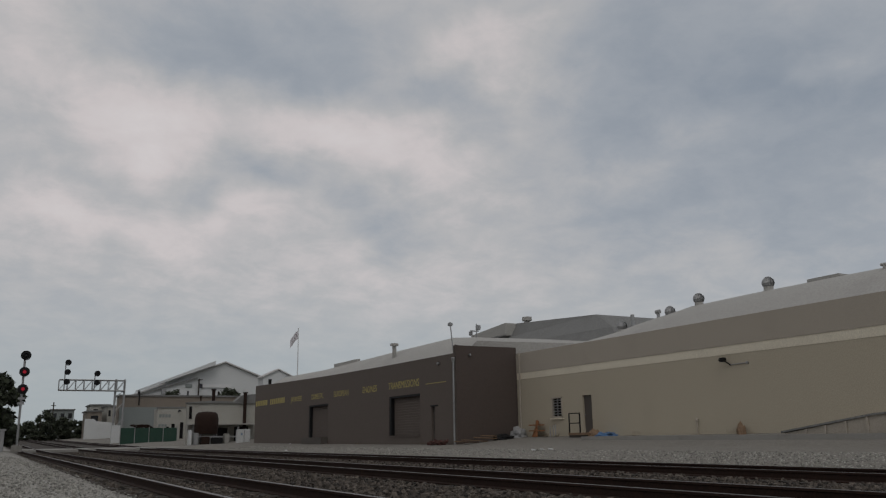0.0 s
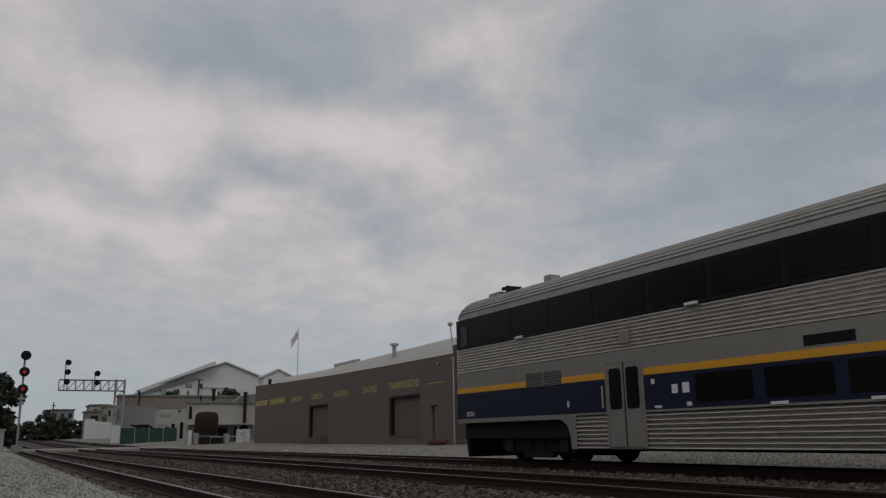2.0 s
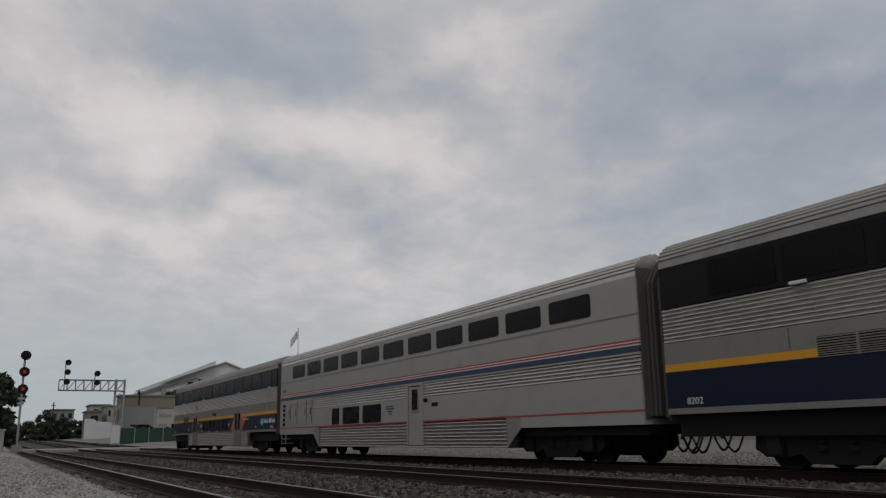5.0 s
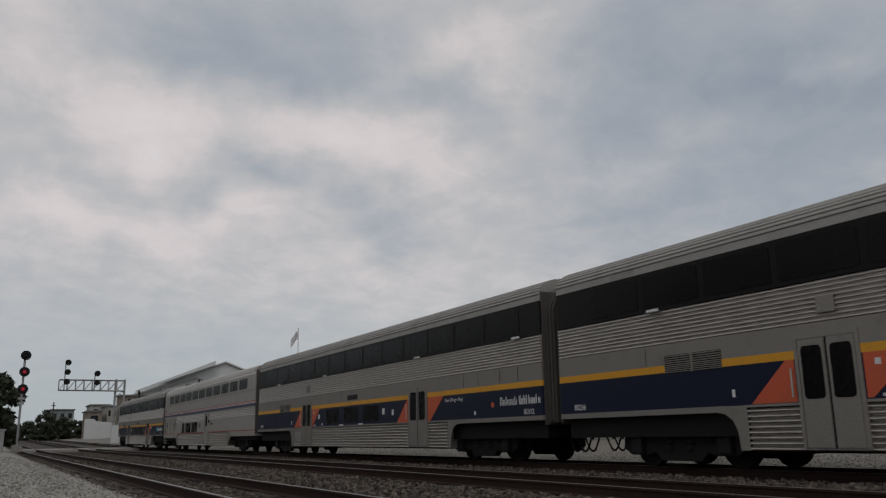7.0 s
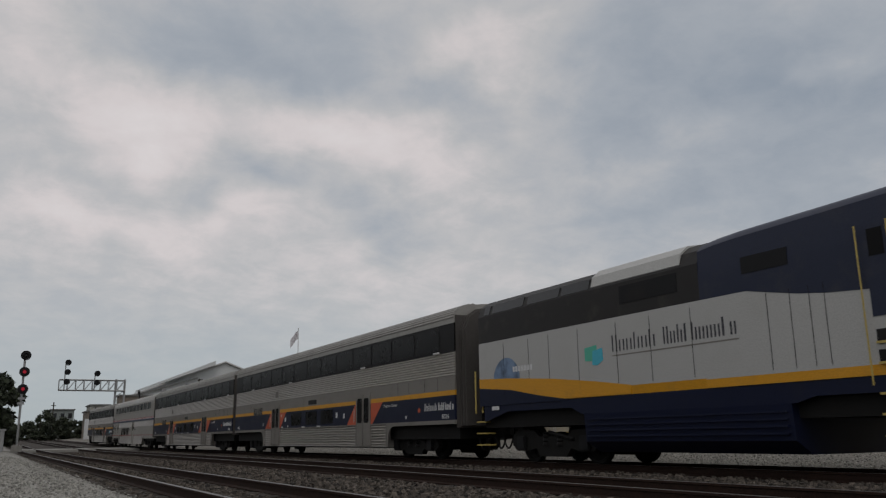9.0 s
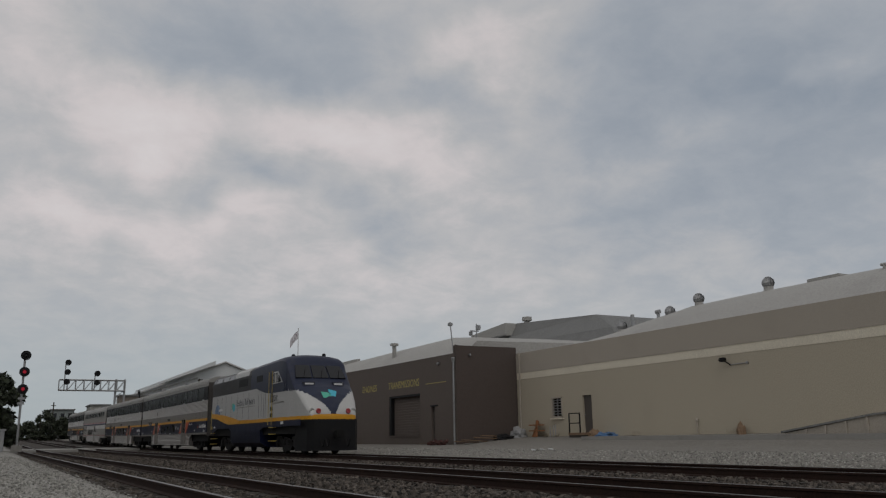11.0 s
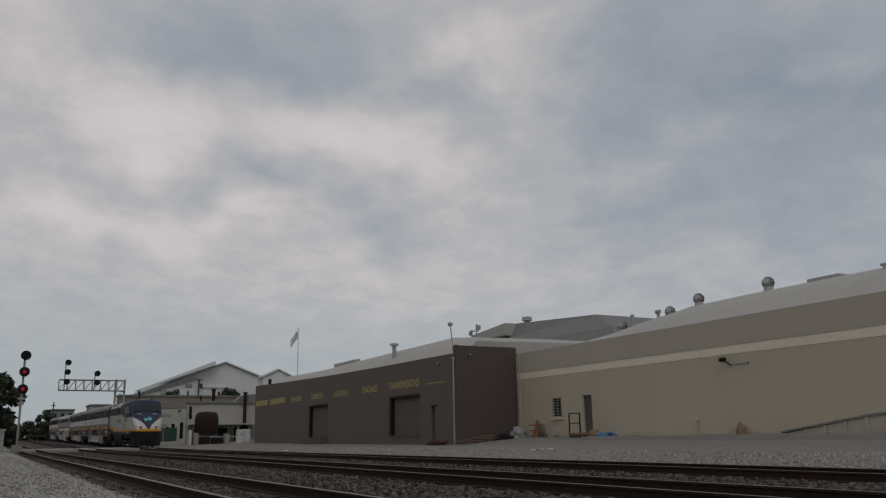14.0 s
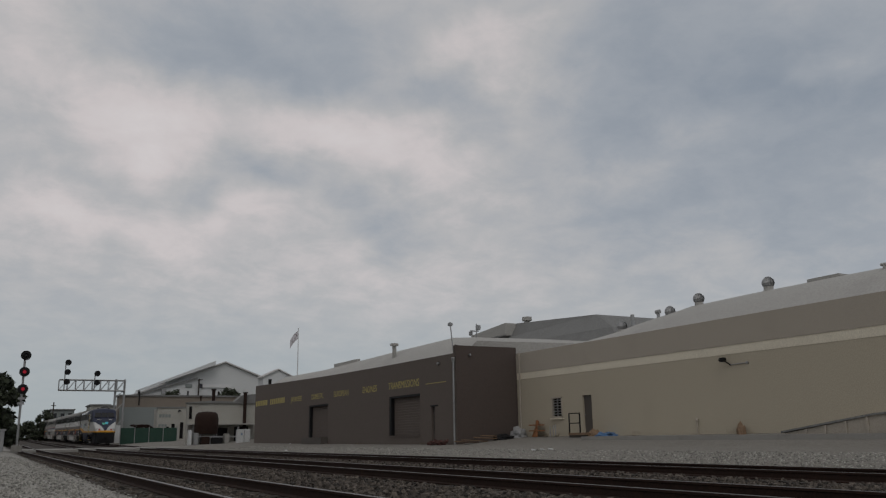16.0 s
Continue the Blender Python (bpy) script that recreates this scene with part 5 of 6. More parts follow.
def california_car(label, number, name, cab, logo):
    """A double-deck car with a black upper window band and a navy lower band with a golden stripe."""
    car = car_base(label)
    Y = lambda s: 12.65 - s
    a, b = -12.65, 12.65
    slab([(HALF, 1.10), (HALF, 1.82)], a, b, "navy_band", M_NAVY, car)
    slab([(HALF + 0.006, 1.0), (HALF + 0.006, 1.10)], Y(5.2), b, "sill", M_SILVERPAINT, car)
    slab([(HALF + 0.006, 1.0), (HALF + 0.006, 1.10)], a, Y(20.65), "sill", M_SILVERPAINT, car)
    slab([(HALF + 0.003, 1.82), (HALF + 0.003, 1.97)], a, b, "yellow_stripe", M_YELLOW, car)
    slab([(HALF, 1.97), (HALF, 2.33)], a, b, "letterboard", M_SILVERPAINT, car)
    slab(flutes(2.33, 3.05, 9), a, b, "fluted_panel", M_SILVER, car, "fluted stainless steel panel")
    slab([(HALF - 0.004, 3.05), (HALF - 0.004, 3.87)], a, b, "window_band", M_BAND, car)
    slab(flutes(0.40, 1.06, 8, deep=0.06), Y(20.3), Y(5.7), "fluted_skirt", M_SILVER, car)
    slab([(HALF + 0.004, 1.06), (HALF + 0.004, 1.10)], Y(20.6), Y(5.65), "skirt_rail", M_SILVERPAINT, car)
    for s0, s1, d in ((5.7, 4.95, 1), (20.3, 21.0, -1)):
        bm = bmesh.new()
        pts = [(Y(s0), 0.40), (Y(s0), 1.095), (Y(s1), 1.095), (Y(s1), 1.0), (Y(s1 + 0.22 * d), 0.97), (Y(s1 + 0.4 * d), 0.87), (Y(s1 + 0.5 * d), 0.7), (Y(s1 + 0.54 * d), 0.40)]
        side_poly(bm, pts, deep=0.003)
        part("arch_panel", bm, M_SILVERPAINT, car)
    car_roof(car, ROOF, a, b, M_ROOFSTEEL, cab)
    # glass of the upper deck, flush in the black band
    n = 13
    for k in range(n):
        y = Y(1.35 + 1.78 * k)
        part("window", pane_mesh(y - 1.62, y, 3.13, 3.79, r=0.06, deep=0.006), M_GLASS, car)
    for s in ((9.6, 11.3, 13.0, 14.7) if cab else (9.85, 11.85, 13.75)):
        part("window", pane_mesh(Y(s + 1.42), Y(s), 1.2, 1.74, r=0.05, deep=0.006), M_GLASS, car)
    for s in (3.25, 9.5, 18.1, 24.0):
        block("marker_lamp", -HALF - 0.05, -HALF - 0.002, Y(s + 0.36), Y(s), 3.03, 3.09, M_LETTERWHITE, car, r=0.01)
    for s in (11.4, 13.35):
        block("step_lamp", -HALF - 0.03, -HALF - 0.002, Y(s + 0.36), Y(s), 1.09, 1.14, M_LETTERWHITE, car)
    grille(car, Y(5.2), Y(3.66), 1.80, 2.13, 9)
    door_pair(car, Y(8.05), Y(6.93), 0.44, 2.12, M_SILVERPAINT)
    door_pair(car, Y(18.9), Y(17.68), 0.44, 2.12, M_SILVERPAINT)
    bm = bmesh.new()
    side_poly(bm, [(Y(13.2), 2.02), (Y(12.2), 2.02), (Y(12.2), 2.17), (Y(13.2), 2.17)], deep=0.01)
    part("destination_sign", bm, M_BAND, car)
    bm = bmesh.new()
    side_poly(bm, [(Y(7.75), 2.48), (Y(7.4), 2.48), (Y(7.4), 2.76), (Y(7.75), 2.76)], deep=0.012)
    part("speaker_panel", bm, M_SILVERPAINT, car)
    # orange wedges beside the doors
    wedges = [[(17.58, 1.82), (17.5, 1.82), (16.7, 1.1), (17.58, 1.1)], [(19.0, 1.82), (20.05, 1.82), (19.15, 1.1), (19.0, 1.1)]]
    if not cab:
        wedges += [[(6.83, 1.82), (6.65, 1.82), (5.83, 1.11), (6.83, 1.11)], [(8.15, 1.82), (9.1, 1.82), (8.25, 1.12), (8.15, 1.12)]]
    for w in wedges:
        bm = bmesh.new()
        side_poly(bm, [(Y(s), z) for s, z in w], deep=0.005)
        part("orange_wedge", bm, M_ORANGE, car)
    # panel seams, notices and sockets
    for s in (21.3, 22.15, 23.3, 24.2, 3.1):
        block("seam", -HALF - 0.006, -HALF, Y(s) - 0.008, Y(s), 1.98, 2.3, M_DARK, car)
    for s, z, w, h in ((8.95, 1.4, 0.16, 0.18), (9.25 if cab else 15.5, 1.4, 0.18, 0.2), (5.4, 1.25, 0.06, 0.14), (8.35, 1.62, 0.1, 0.1), (8.42, 1.13, 0.2, 0.05), (9.35, 1.14, 0.12, 0.08), (16.3, 1.36, 0.14, 0.18), (21.9, 1.2, 0.08, 0.1)):
        block("notice", -HALF - 0.012, -HALF, Y(s + w), Y(s), z, z + h, M_LETTERWHITE, car)
    # decals
    bm = bmesh.new()
    word_shapes(bm, Y(23.3), 1.40, 0.23, "Ambmab", 0.85, x=-HALF - 0.002)
    word_shapes(bm, Y(24.22), 1.40, 0.23, "Aabibmmia", 1.0, x=-HALF - 0.002)
    part("lettering", bm, M_LETTERWHITE, car, "white lettering on the navy band")
    bm = bmesh.new()
    if logo:
        side_poly(bm, [(Y(22.72), 1.40), (Y(22.76), 1.6), (Y(23.1), 1.64), (Y(23.2), 1.55), (Y(23.16), 1.34), (Y(22.9), 1.3), (Y(22.88), 1.38)], deep=0.006)
        part("emblem", bm, M_TEAL, car, "turquoise emblem")
    else:
        side_poly(bm, [(Y(22.8), 1.44), (Y(22.9), 1.53), (Y(23.0), 1.44), (Y(22.9), 1.35)], deep=0.006)
        part("emblem", bm, M_ORANGE, car, "small orange emblem")
    lettering("car_number", number, 0.13, M_LETTERWHITE, car, facing_line(-HALF - 0.004, Y(24.45), 1.15), 0.46)
    lettering("car_number", number, 0.13, M_LETTERWHITE, car, facing_line(-HALF - 0.004, Y(0.55), 1.17), 0.42)
    if name:
        lettering("car_name", name, 0.1, M_LETTERWHITE, car, facing_line(-HALF - 0.004, Y(20.15 if not cab else 19.35), 1.63), 1.1)
    # ends
    for y, d in ((b, 1), (a, -1)):
        if cab and d == 1:
            block("end_door", -0.4, 0.4, b - 0.02, b + 0.02, 0.95, 2.7, M_BAND, car)
            block("windscreen", -1.3, 1.3, b - 0.02, b + 0.015, 3.1, 3.75, M_GLASS, car)
            block("side_window", -HALF - 0.012, -HALF, Y(0.66), Y(0.3), 3.12, 3.66, M_LETTERDARK, car)
            bm = bmesh.new()
            pts = [(-1.35, b - 0.3, 0.75), (1.35, b - 0.3, 0.75), (1.2, b - 0.15, 0.12), (-1.2, b - 0.15, 0.12)]
            loft(bm, [pts, [(x, yy + 0.16, z) for x, yy, z in pts]])
            part("pilot_plate", bm, M_BLACK, car, "black pilot plate")
        else:
            block("end_frame", -1.5, 1.5, min(y, y + 0.03 * d), max(y, y + 0.03 * d), 0.9, 4.05, M_GANGWAY, car)
            gangway(car, y + 0.03 * d, d)
    if cab:
        bm = bmesh.new()
        for k, l in ((0, 0.3), (1, 0.24), (2, 0.2)):
            rod(bm, (-1.0 + 0.14 * k, Y(2.15), 4.46), (-1.0 + 0.14 * k, Y(2.15 - l), 4.46), 0.022, 8, 0.06)
        box(bm, -1.1, -0.6, Y(2.22), Y(2.12), 4.22, 4.5)
        part("horn", bm, M_BLACK, car, "black air horn cluster")
        for s in (1.2, 1.5, 4.0):
            block("roof_antenna", -1.1, -0.75, Y(s + 0.3), Y(s), 4.2, 4.4 if s < 3 else 4.46, M_ROOFSTEEL, car, r=0.02)
    underframe(car)
    return car


def superliner():
    """A stainless double-deck car with red, white and blue stripes."""
    car = car_base("stainless steel double-deck car with red, white and blue stripes")
    Y = lambda s: 12.65 - s
    a, b = -12.65, 12.65
    slab(flutes(0.36, 1.03, 8, deep=0.06), Y(19.9), Y(5.4), "fluted_skirt", M_SILVER, car)
    slab([(HALF - 0.002, 0.80), (HALF - 0.002, 1.03)], Y(5.4), b, "lower_panel", M_TRAINWHITE, car)
    slab([(HALF - 0.002, 0.80), (HALF - 0.002, 1.03)], a, Y(19.9), "lower_panel", M_TRAINWHITE, car)
    slab([(HALF + 0.003, 1.03), (HALF + 0.003, 1.07)], a, b, "red_line", M_RED, car)
    slab([(HALF, 1.07), (HALF, 1.70)], a, b, "lower_panel", M_TRAINWHITE, car, "pale grey painted panel")
    slab(flutes(1.70, 2.14, 5), a, Y(4.55), "fluted_panel", M_SILVER, car)
    slab([(HALF, 1.70), (HALF, 2.14)], Y(4.55), b, "locker_panel", M_TRAINWHITE, car)
    slab([(HALF, 2.14), (HALF, 2.19)], a, b, "panel_strip", M_TRAINWHITE, car)
    slab([(HALF + 0.003, 2.19), (HALF + 0.003, 2.33)], a, b, "blue_stripe", M_BLUESTRIPE, car)
    slab([(HALF, 2.33), (HALF, 2.36)], a, b, "white_stripe", M_LETTERWHITE, car)
    slab([(HALF + 0.003, 2.36), (HALF + 0.003, 2.40)], a, b, "red_stripe", M_RED, car)
    slab([(HALF, 2.40), (HALF, 2.43)], a, b, "white_stripe", M_LETTERWHITE, car)
    slab([(HALF + 0.003, 2.43), (HALF + 0.003, 2.47)], a, b, "red_stripe", M_RED, car)
    slab([(HALF, 2.47), (HALF, 2.93)], a, b, "upper_panel", M_TRAINWHITE, car, "pale grey painted panel")
    slab([(HALF + 0.01, 2.93), (HALF + 0.01, 2.96)], a, b, "drip_rail", M_SILVERPAINT, car)
    slab([(HALF, 2.96), (HALF, 3.88)], a, b, "window_panel", M_TRAINWHITE, car)
    car_roof(car, SROOF, a, b, M_SILVER, False)
    for k in range(11):
        y = Y(1.75 + 2.03 * k)
        part("window", pane_mesh(y - 1.66, y, 3.06, 3.69, r=0.09, deep=0.012), M_GLASS, car)
    for s0, s1 in ((6.88, 7.66), (8.05, 9.7), (10.05, 11.7)):
        part("window", pane_mesh(Y(s1), Y(s0), 1.09, 1.63, r=0.07, deep=0.012), M_GLASS, car)
    # side door
    for sx in (-1, 1):
        bm = bmesh.new()
        a0, b0 = sorted((sx * (HALF - 0.03), sx * (HALF + 0.02)))
        ring = [(Y(14.97), 0.42), (Y(14.97), 2.18), (Y(13.82), 2.18), (Y(13.82), 0.42), (Y(13.94), 0.42), (Y(13.94), 2.1), (Y(14.85), 2.1), (Y(14.85), 0.42)]
        loft(bm, [[(xx, y, z) for y, z in ring] for xx in (a0, b0)])
        d = part("door", bm, M_TRAINWHITE, car, "pale grey single door with a framed window")
        block("leaf", *sorted((sx * (HALF - 0.03), sx * (HALF + 0.006))), Y(14.84), Y(13.95), 0.42, 2.09, M_TRAINWHITE, d)
        for u in (13.92, 14.84):
            block("door_seal", *sorted((sx * (HALF - 0.02), sx * (HALF + 0.012))), Y(u + 0.035), Y(u), 0.42, 2.09, M_RUBBER, d)
        block("door_seal", *sorted((sx * (HALF - 0.02), sx * (HALF + 0.012))), Y(14.84), Y(13.955), 2.06, 2.09, M_RUBBER, d)
        bm = bmesh.new()
        box(bm, *sorted((sx * (HALF), sx * (HALF + 0.02))), Y(14.69), Y(14.15), 1.30, 2.03)
        part("window_frame", bm, M_SILVER, d)
        block("window", *sorted((sx * HALF, sx * (HALF + 0.026))), Y(14.62), Y(14.22), 1.37, 1.97, M_GLASS, d)
    # equipment lockers near the end
    for s0, s1, z0, z1 in ((0.95, 1.55, 1.2, 2.05), (1.6, 2.5, 1.2, 2.08), (3.05, 3.75, 1.2, 2.08), (3.8, 4.45, 1.2, 2.08)):
        bm = bmesh.new()
        side_poly(bm, [(Y(s1), z0), (Y(s0), z0), (Y(s0), z1), (Y(s1), z1)], deep=0.012, both=False)
        lk = part("locker_door", bm, M_TRAINWHITE, car)
        block("latch", -HALF - 0.03, -HALF - 0.012, Y(s1 - 0.12), Y(s1 - 0.16), z0 + 0.3, z0 + 0.55, M_DARK, lk)
        block("seam", -HALF - 0.014, -HALF - 0.001, Y(s1) - 0.012, Y(s1), z0, z1, M_DARK, lk)
        block("vent", -HALF - 0.016, -HALF - 0.012, Y(s1 - 0.2), Y(s0 + 0.2), z1 - 0.16, z1 - 0.1, M_SILVERPAINT, lk)
    for k in range(5):
        block("step", -HALF - 0.03, -HALF - 0.001, Y(0.75), Y(0.5), 1.12 + 0.19 * k, 1.25 + 0.19 * k, M_DARK, car)
    block("vent", -HALF - 0.015, -HALF, Y(16.0), Y(15.6), 1.43, 1.53, M_DARK, car)
    block("sensor", -HALF - 0.1, -HALF, Y(15.3), Y(15.17), 1.55, 1.66, M_DARK, car, r=0.02)
    bm = bmesh.new()
    bars(bm, Y(12.15), 1.50, 0.05, (0.07, 0.09, 0.06, 0.07, 0.07, 0.07), gap=0.03)
    part("lettering", bm, M_LETTERDARK, car, "dark lettering on the pale side")
    bm = bmesh.new()
    for k in range(3):
        box(bm, -HALF - 0.004, -HALF + 0.01, Y(12.8 - 0.1 * k), Y(12.1 + 0.16 * k), 1.43 - 0.075 * k, 1.475 - 0.075 * k)
    part("emblem", bm, M_BLUESTRIPE, car, "dark blue emblem of three bars")
    lettering("car_number", "35005", 0.12, M_LETTERDARK, car, facing_line(-HALF - 0.004, Y(0.3), 2.56), 0.5)
    bm = bmesh.new()
    for s in (5.0, 5.6):
        box(bm, -0.9, -0.7, Y(s + 0.25), Y(s), 4.18, 4.24)
    part("roof_cleat", bm, M_SILVER, car)
    # slanting ends of the skirt
    for s0, s1 in ((5.4, 4.7), (19.9, 20.6)):
        bm = bmesh.new()
        side_poly(bm, [(Y(s0), 0.36), (Y(s0), 1.03), (Y(s1), 1.03), (Y(s1), 0.8)], deep=0.002)
        part("skirt_end", bm, M_SILVER, car)
    for y, d in ((b, 1), (a, -1)):
        block("end_frame", -1.5, 1.5, min(y, y + 0.03 * d), max(y, y + 0.03 * d), 0.9, 4.05, M_GANGWAY, car)
        gangway(car, y + 0.03 * d, d)
    bm = bmesh.new()
    for z in (0.45, 0.62):
        box(bm, -HALF - 0.02, -1.2, Y(0.95), Y(0.35), z, z + 0.04)
    for s in (0.35, 0.95):
        box(bm, -HALF - 0.02, -HALF + 0.02, Y(s) - 0.02, Y(s) + 0.02, 0.42, 0.85)
    part("step", bm, M_SILVERPAINT, car)
    underframe(car)
    return car


def locomotive():
    """A diesel locomotive with a rounded cab; its nose looks away from the cars."""
    lo = empty("locomotive", "white, golden and navy diesel locomotive with a rounded cab", "locomotive", "cars of the train")
    Y = lambda u: 8.4 - u
    body = [(HALF - 0.02, 1.45), (HALF, 1.62), (HALF, 3.05), (HALF, 3.76), (1.45, 3.99), (1.22, 4.13), (0.7, 4.21), (0, 4.23)]

    def paint(c):
        return 2 if c.z < 1.6 else (0 if c.z < 3.05 else 1)

    prof = body + [(-x, z) for x, z in body[::-1][1:]]
    bm = bmesh.new()
    loft(bm, [[(x, Y(u), z) for x, z in prof] for u in (0.0, 0.25, 2.0, 4.0, 6.0, 8.6)], mats=paint)
    hood = part("engine_hood", bm, [M_LOCOWHITE, M_LOCOBAND, M_YELLOW], lo, "white hood with a black upper band")
    block("end_wall", -1.5, 1.5, Y(0) - 0.0, Y(-0.03), 1.0, 3.9, M_BLACK, lo)
    # roof panels
    bm = bmesh.new()
    roofp = [(HALF - 0.02, 3.8), (1.47, 4.0), (1.24, 4.15), (0.7, 4.235)]
    for sx in (-1, 1):
        loft(bm, [[(sx * (x + 0.012), Y(u), z + 0.012) for x, z in roofp] + [(sx * (x - 0.03), Y(u), z - 0.03) for x, z in roofp[::-1]] for u in (5.2, 8.1)])
    part("roof_panel", bm, M_LOCOWHITE, lo, "pale grey roof panel")
    for u0, u1, z0, z1 in ((6.2, 8.0, 3.3, 3.68), (9.7, 10.75, 3.36, 3.66)):
        bm = bmesh.new()
        side_poly(bm, [(Y(u1), z0), (Y(u0), z0), (Y(u0), z1), (Y(u1), z1)], deep=0.008)
        part("air_intake", bm, M_BLACK, lo)
    for u0, u1 in ((0.3, 0.6), (0.75, 2.3), (2.5, 3.9), (4.0, 5.1)):
        for sx in (-1, 1):
            bm = bmesh.new()
            loft(bm, [[(sx * (HALF - 0.004), y, 3.79), (sx * 1.465, y, 4.0), (sx * 1.43, y, 3.96), (sx * (HALF - 0.05), y, 3.78)] for y in (Y(u1), Y(u0))])
            part("roof_grille", bm, M_GLASSDARK, lo)
    # cab and nose
    keys = [(8.6, 1.55, 4.23, 0.50), (9.2, 1.55, 4.29, 0.5), (12.0, 1.55, 4.33, 0.5), (13.6, 1.55, 4.36, 0.5), (14.1, 1.54, 4.31, 0.48), (14.35, 1.52, 4.2, 0.42), (14.5, 1.51, 4.05, 0.36), (14.6, 1.49, 3.88, 0.3), (15.25, 1.45, 3.2, 0.26), (15.4, 1.44, 3.05, 0.3), (15.8, 1.4, 2.86, 0.4), (16.25, 1.32, 2.55, 0.46), (16.6, 1.22, 2.2, 0.42), (16.85, 1.12, 1.9, 0.3), (16.95, 1.05, 1.66, 0.12)]
    us = [8.6, 9.0, 9.6, 10.5, 11.5, 12.5, 13.1, 13.6, 13.85, 14.1, 14.25, 14.35, 14.43, 14.5, 14.55, 14.6, 14.8, 15.0, 15.1, 15.25, 15.32] + [15.4 + 0.03 * k for k in range(51)] + [16.95]
    ku = [k[0] for k in keys]
    rings = []
    for u in us:
        w, zt, r = (float(np.interp(u, ku, [k[i] for k in keys])) for i in (1, 2, 3))
        zs = [1.45, 1.56] + [1.6 + 0.025 * k for k in range(77)]
        top = zt - r * 0.75
        half = [(w, 1.45 + (z - 1.45) * min(1, (top - 1.45) / 2.05)) for z in zs]
        half += [(w - r * (1 - math.cos(radians(a))), top + r * 0.55 * math.sin(radians(a))) for a in (20, 40, 60, 80)]
        wi = half[-1][0]
        half += [(wi * k, half[-1][1] + (zt - half[-1][1]) * (1 - k * k)) for k in (0.92, 0.84, 0.76, 0.68, 0.6, 0.52, 0.44, 0.36, 0.28, 0.21, 0.14, 0.07)]
        half += [(0.0, zt)]
        rings.append([(x, Y(u), z) for x, z in half] + [(-x, Y(u), z) for x, z in half[::-1][1:]])

    def cab_paint(c):
        u = 8.4 - c.y
        if c.z < 1.6:
            return 2
        if u > 14.9:
            return 1 if c.z > 2.7 or abs(c.x) < 0.14 + 1.2 * max(0, (c.z - 1.62) / 1.08) ** 1.8 else 0
        if c.z > (3.04 if u < 14.4 else 2.72):
            return 1
        return 0

    bm = bmesh.new()
    loft(bm, rings, mats=cab_paint)
    cab = part("cab", bm, [M_LOCOWHITE, M_NAVYROOF, M_YELLOW], lo, "rounded cab with a navy top and white nose", smooth=True)
    # the navy scoop that dips into the white side
    bm = bmesh.new()
    low = [(9.7, 3.06), (10.3, 2.95), (10.9, 2.84), (11.5, 2.77), (12.2, 2.72), (12.6, 2.72), (12.65, 3.06)]
    side_poly(bm, [(Y(u), z) for u, z in low], deep=0.005)
    part("navy_scoop", bm, M_NAVYROOF, lo)
    bm = bmesh.new()
    side_poly(bm, [(Y(u), z) for u, z in ((12.65, 3.06), (12.65, 2.72), (14.42, 2.72), (14.42, 3.06))], deep=0.005)
    part("navy_scoop", bm, M_NAVYROOF, lo)
    # golden swoosh at the coupled end
    bm = bmesh.new()
    side_poly(bm, [(Y(u), z) for u, z in ((0.0, 2.12), (1.5, 2.06), (3.5, 1.93), (5.2, 1.77), (6.4, 1.63), (6.4, 1.46), (4.0, 1.46), (3.0, 1.57), (1.6, 1.77), (0.0, 1.88))], deep=0.007)
    part("yellow_swoosh", bm, M_YELLOW, lo)
    bm = bmesh.new()
    side_poly(bm, [(Y(u), z) for u, z in ((0.0, 1.9), (1.6, 1.79), (3.0, 1.59), (4.1, 1.46), (4.1, 1.42), (0.0, 1.42))], deep=0.004)
    part("navy_swoosh", bm, M_NAVY, lo)
    # windscreen panes on the slope
    p0, p1 = Vector((0, Y(14.66), 3.83)), Vector((0, Y(15.2), 3.26))
    nrm = Vector((0, (p0 - p1).z * -1, (p0 - p1).y)).normalized()
    if nrm.z < 0:
        nrm = -nrm
    for x0, x1 in ((-1.26, -0.47), (-0.39, 0.39), (0.47, 1.26)):
        bm = bmesh.new()
        f = 0.9
        quad = [p1 + Vector((x0, 0, 0)), p1 + Vector((x1, 0, 0)), p0 + Vector((x1 * f, 0, 0)), p0 + Vector((x0 * f, 0, 0))]
        loft(bm, [[p - nrm * 0.22 for p in quad], [p + nrm * 0.035 for p in quad]])
        ws = part("windscreen", bm, M_GLASSDARK, cab, "dark slanted windscreen pane")
        bm = bmesh.new()
        rod(bm, p1 + Vector(((x0 + x1) / 2, 0, 0)) + nrm * 0.06, p0 * 0.6 + p1 * 0.4 + Vector((x0 * 0.3 + x1 * 0.7, 0, 0)) + nrm * 0.08, 0.015, 6)
        part("wiper", bm, M_BLACK, ws)
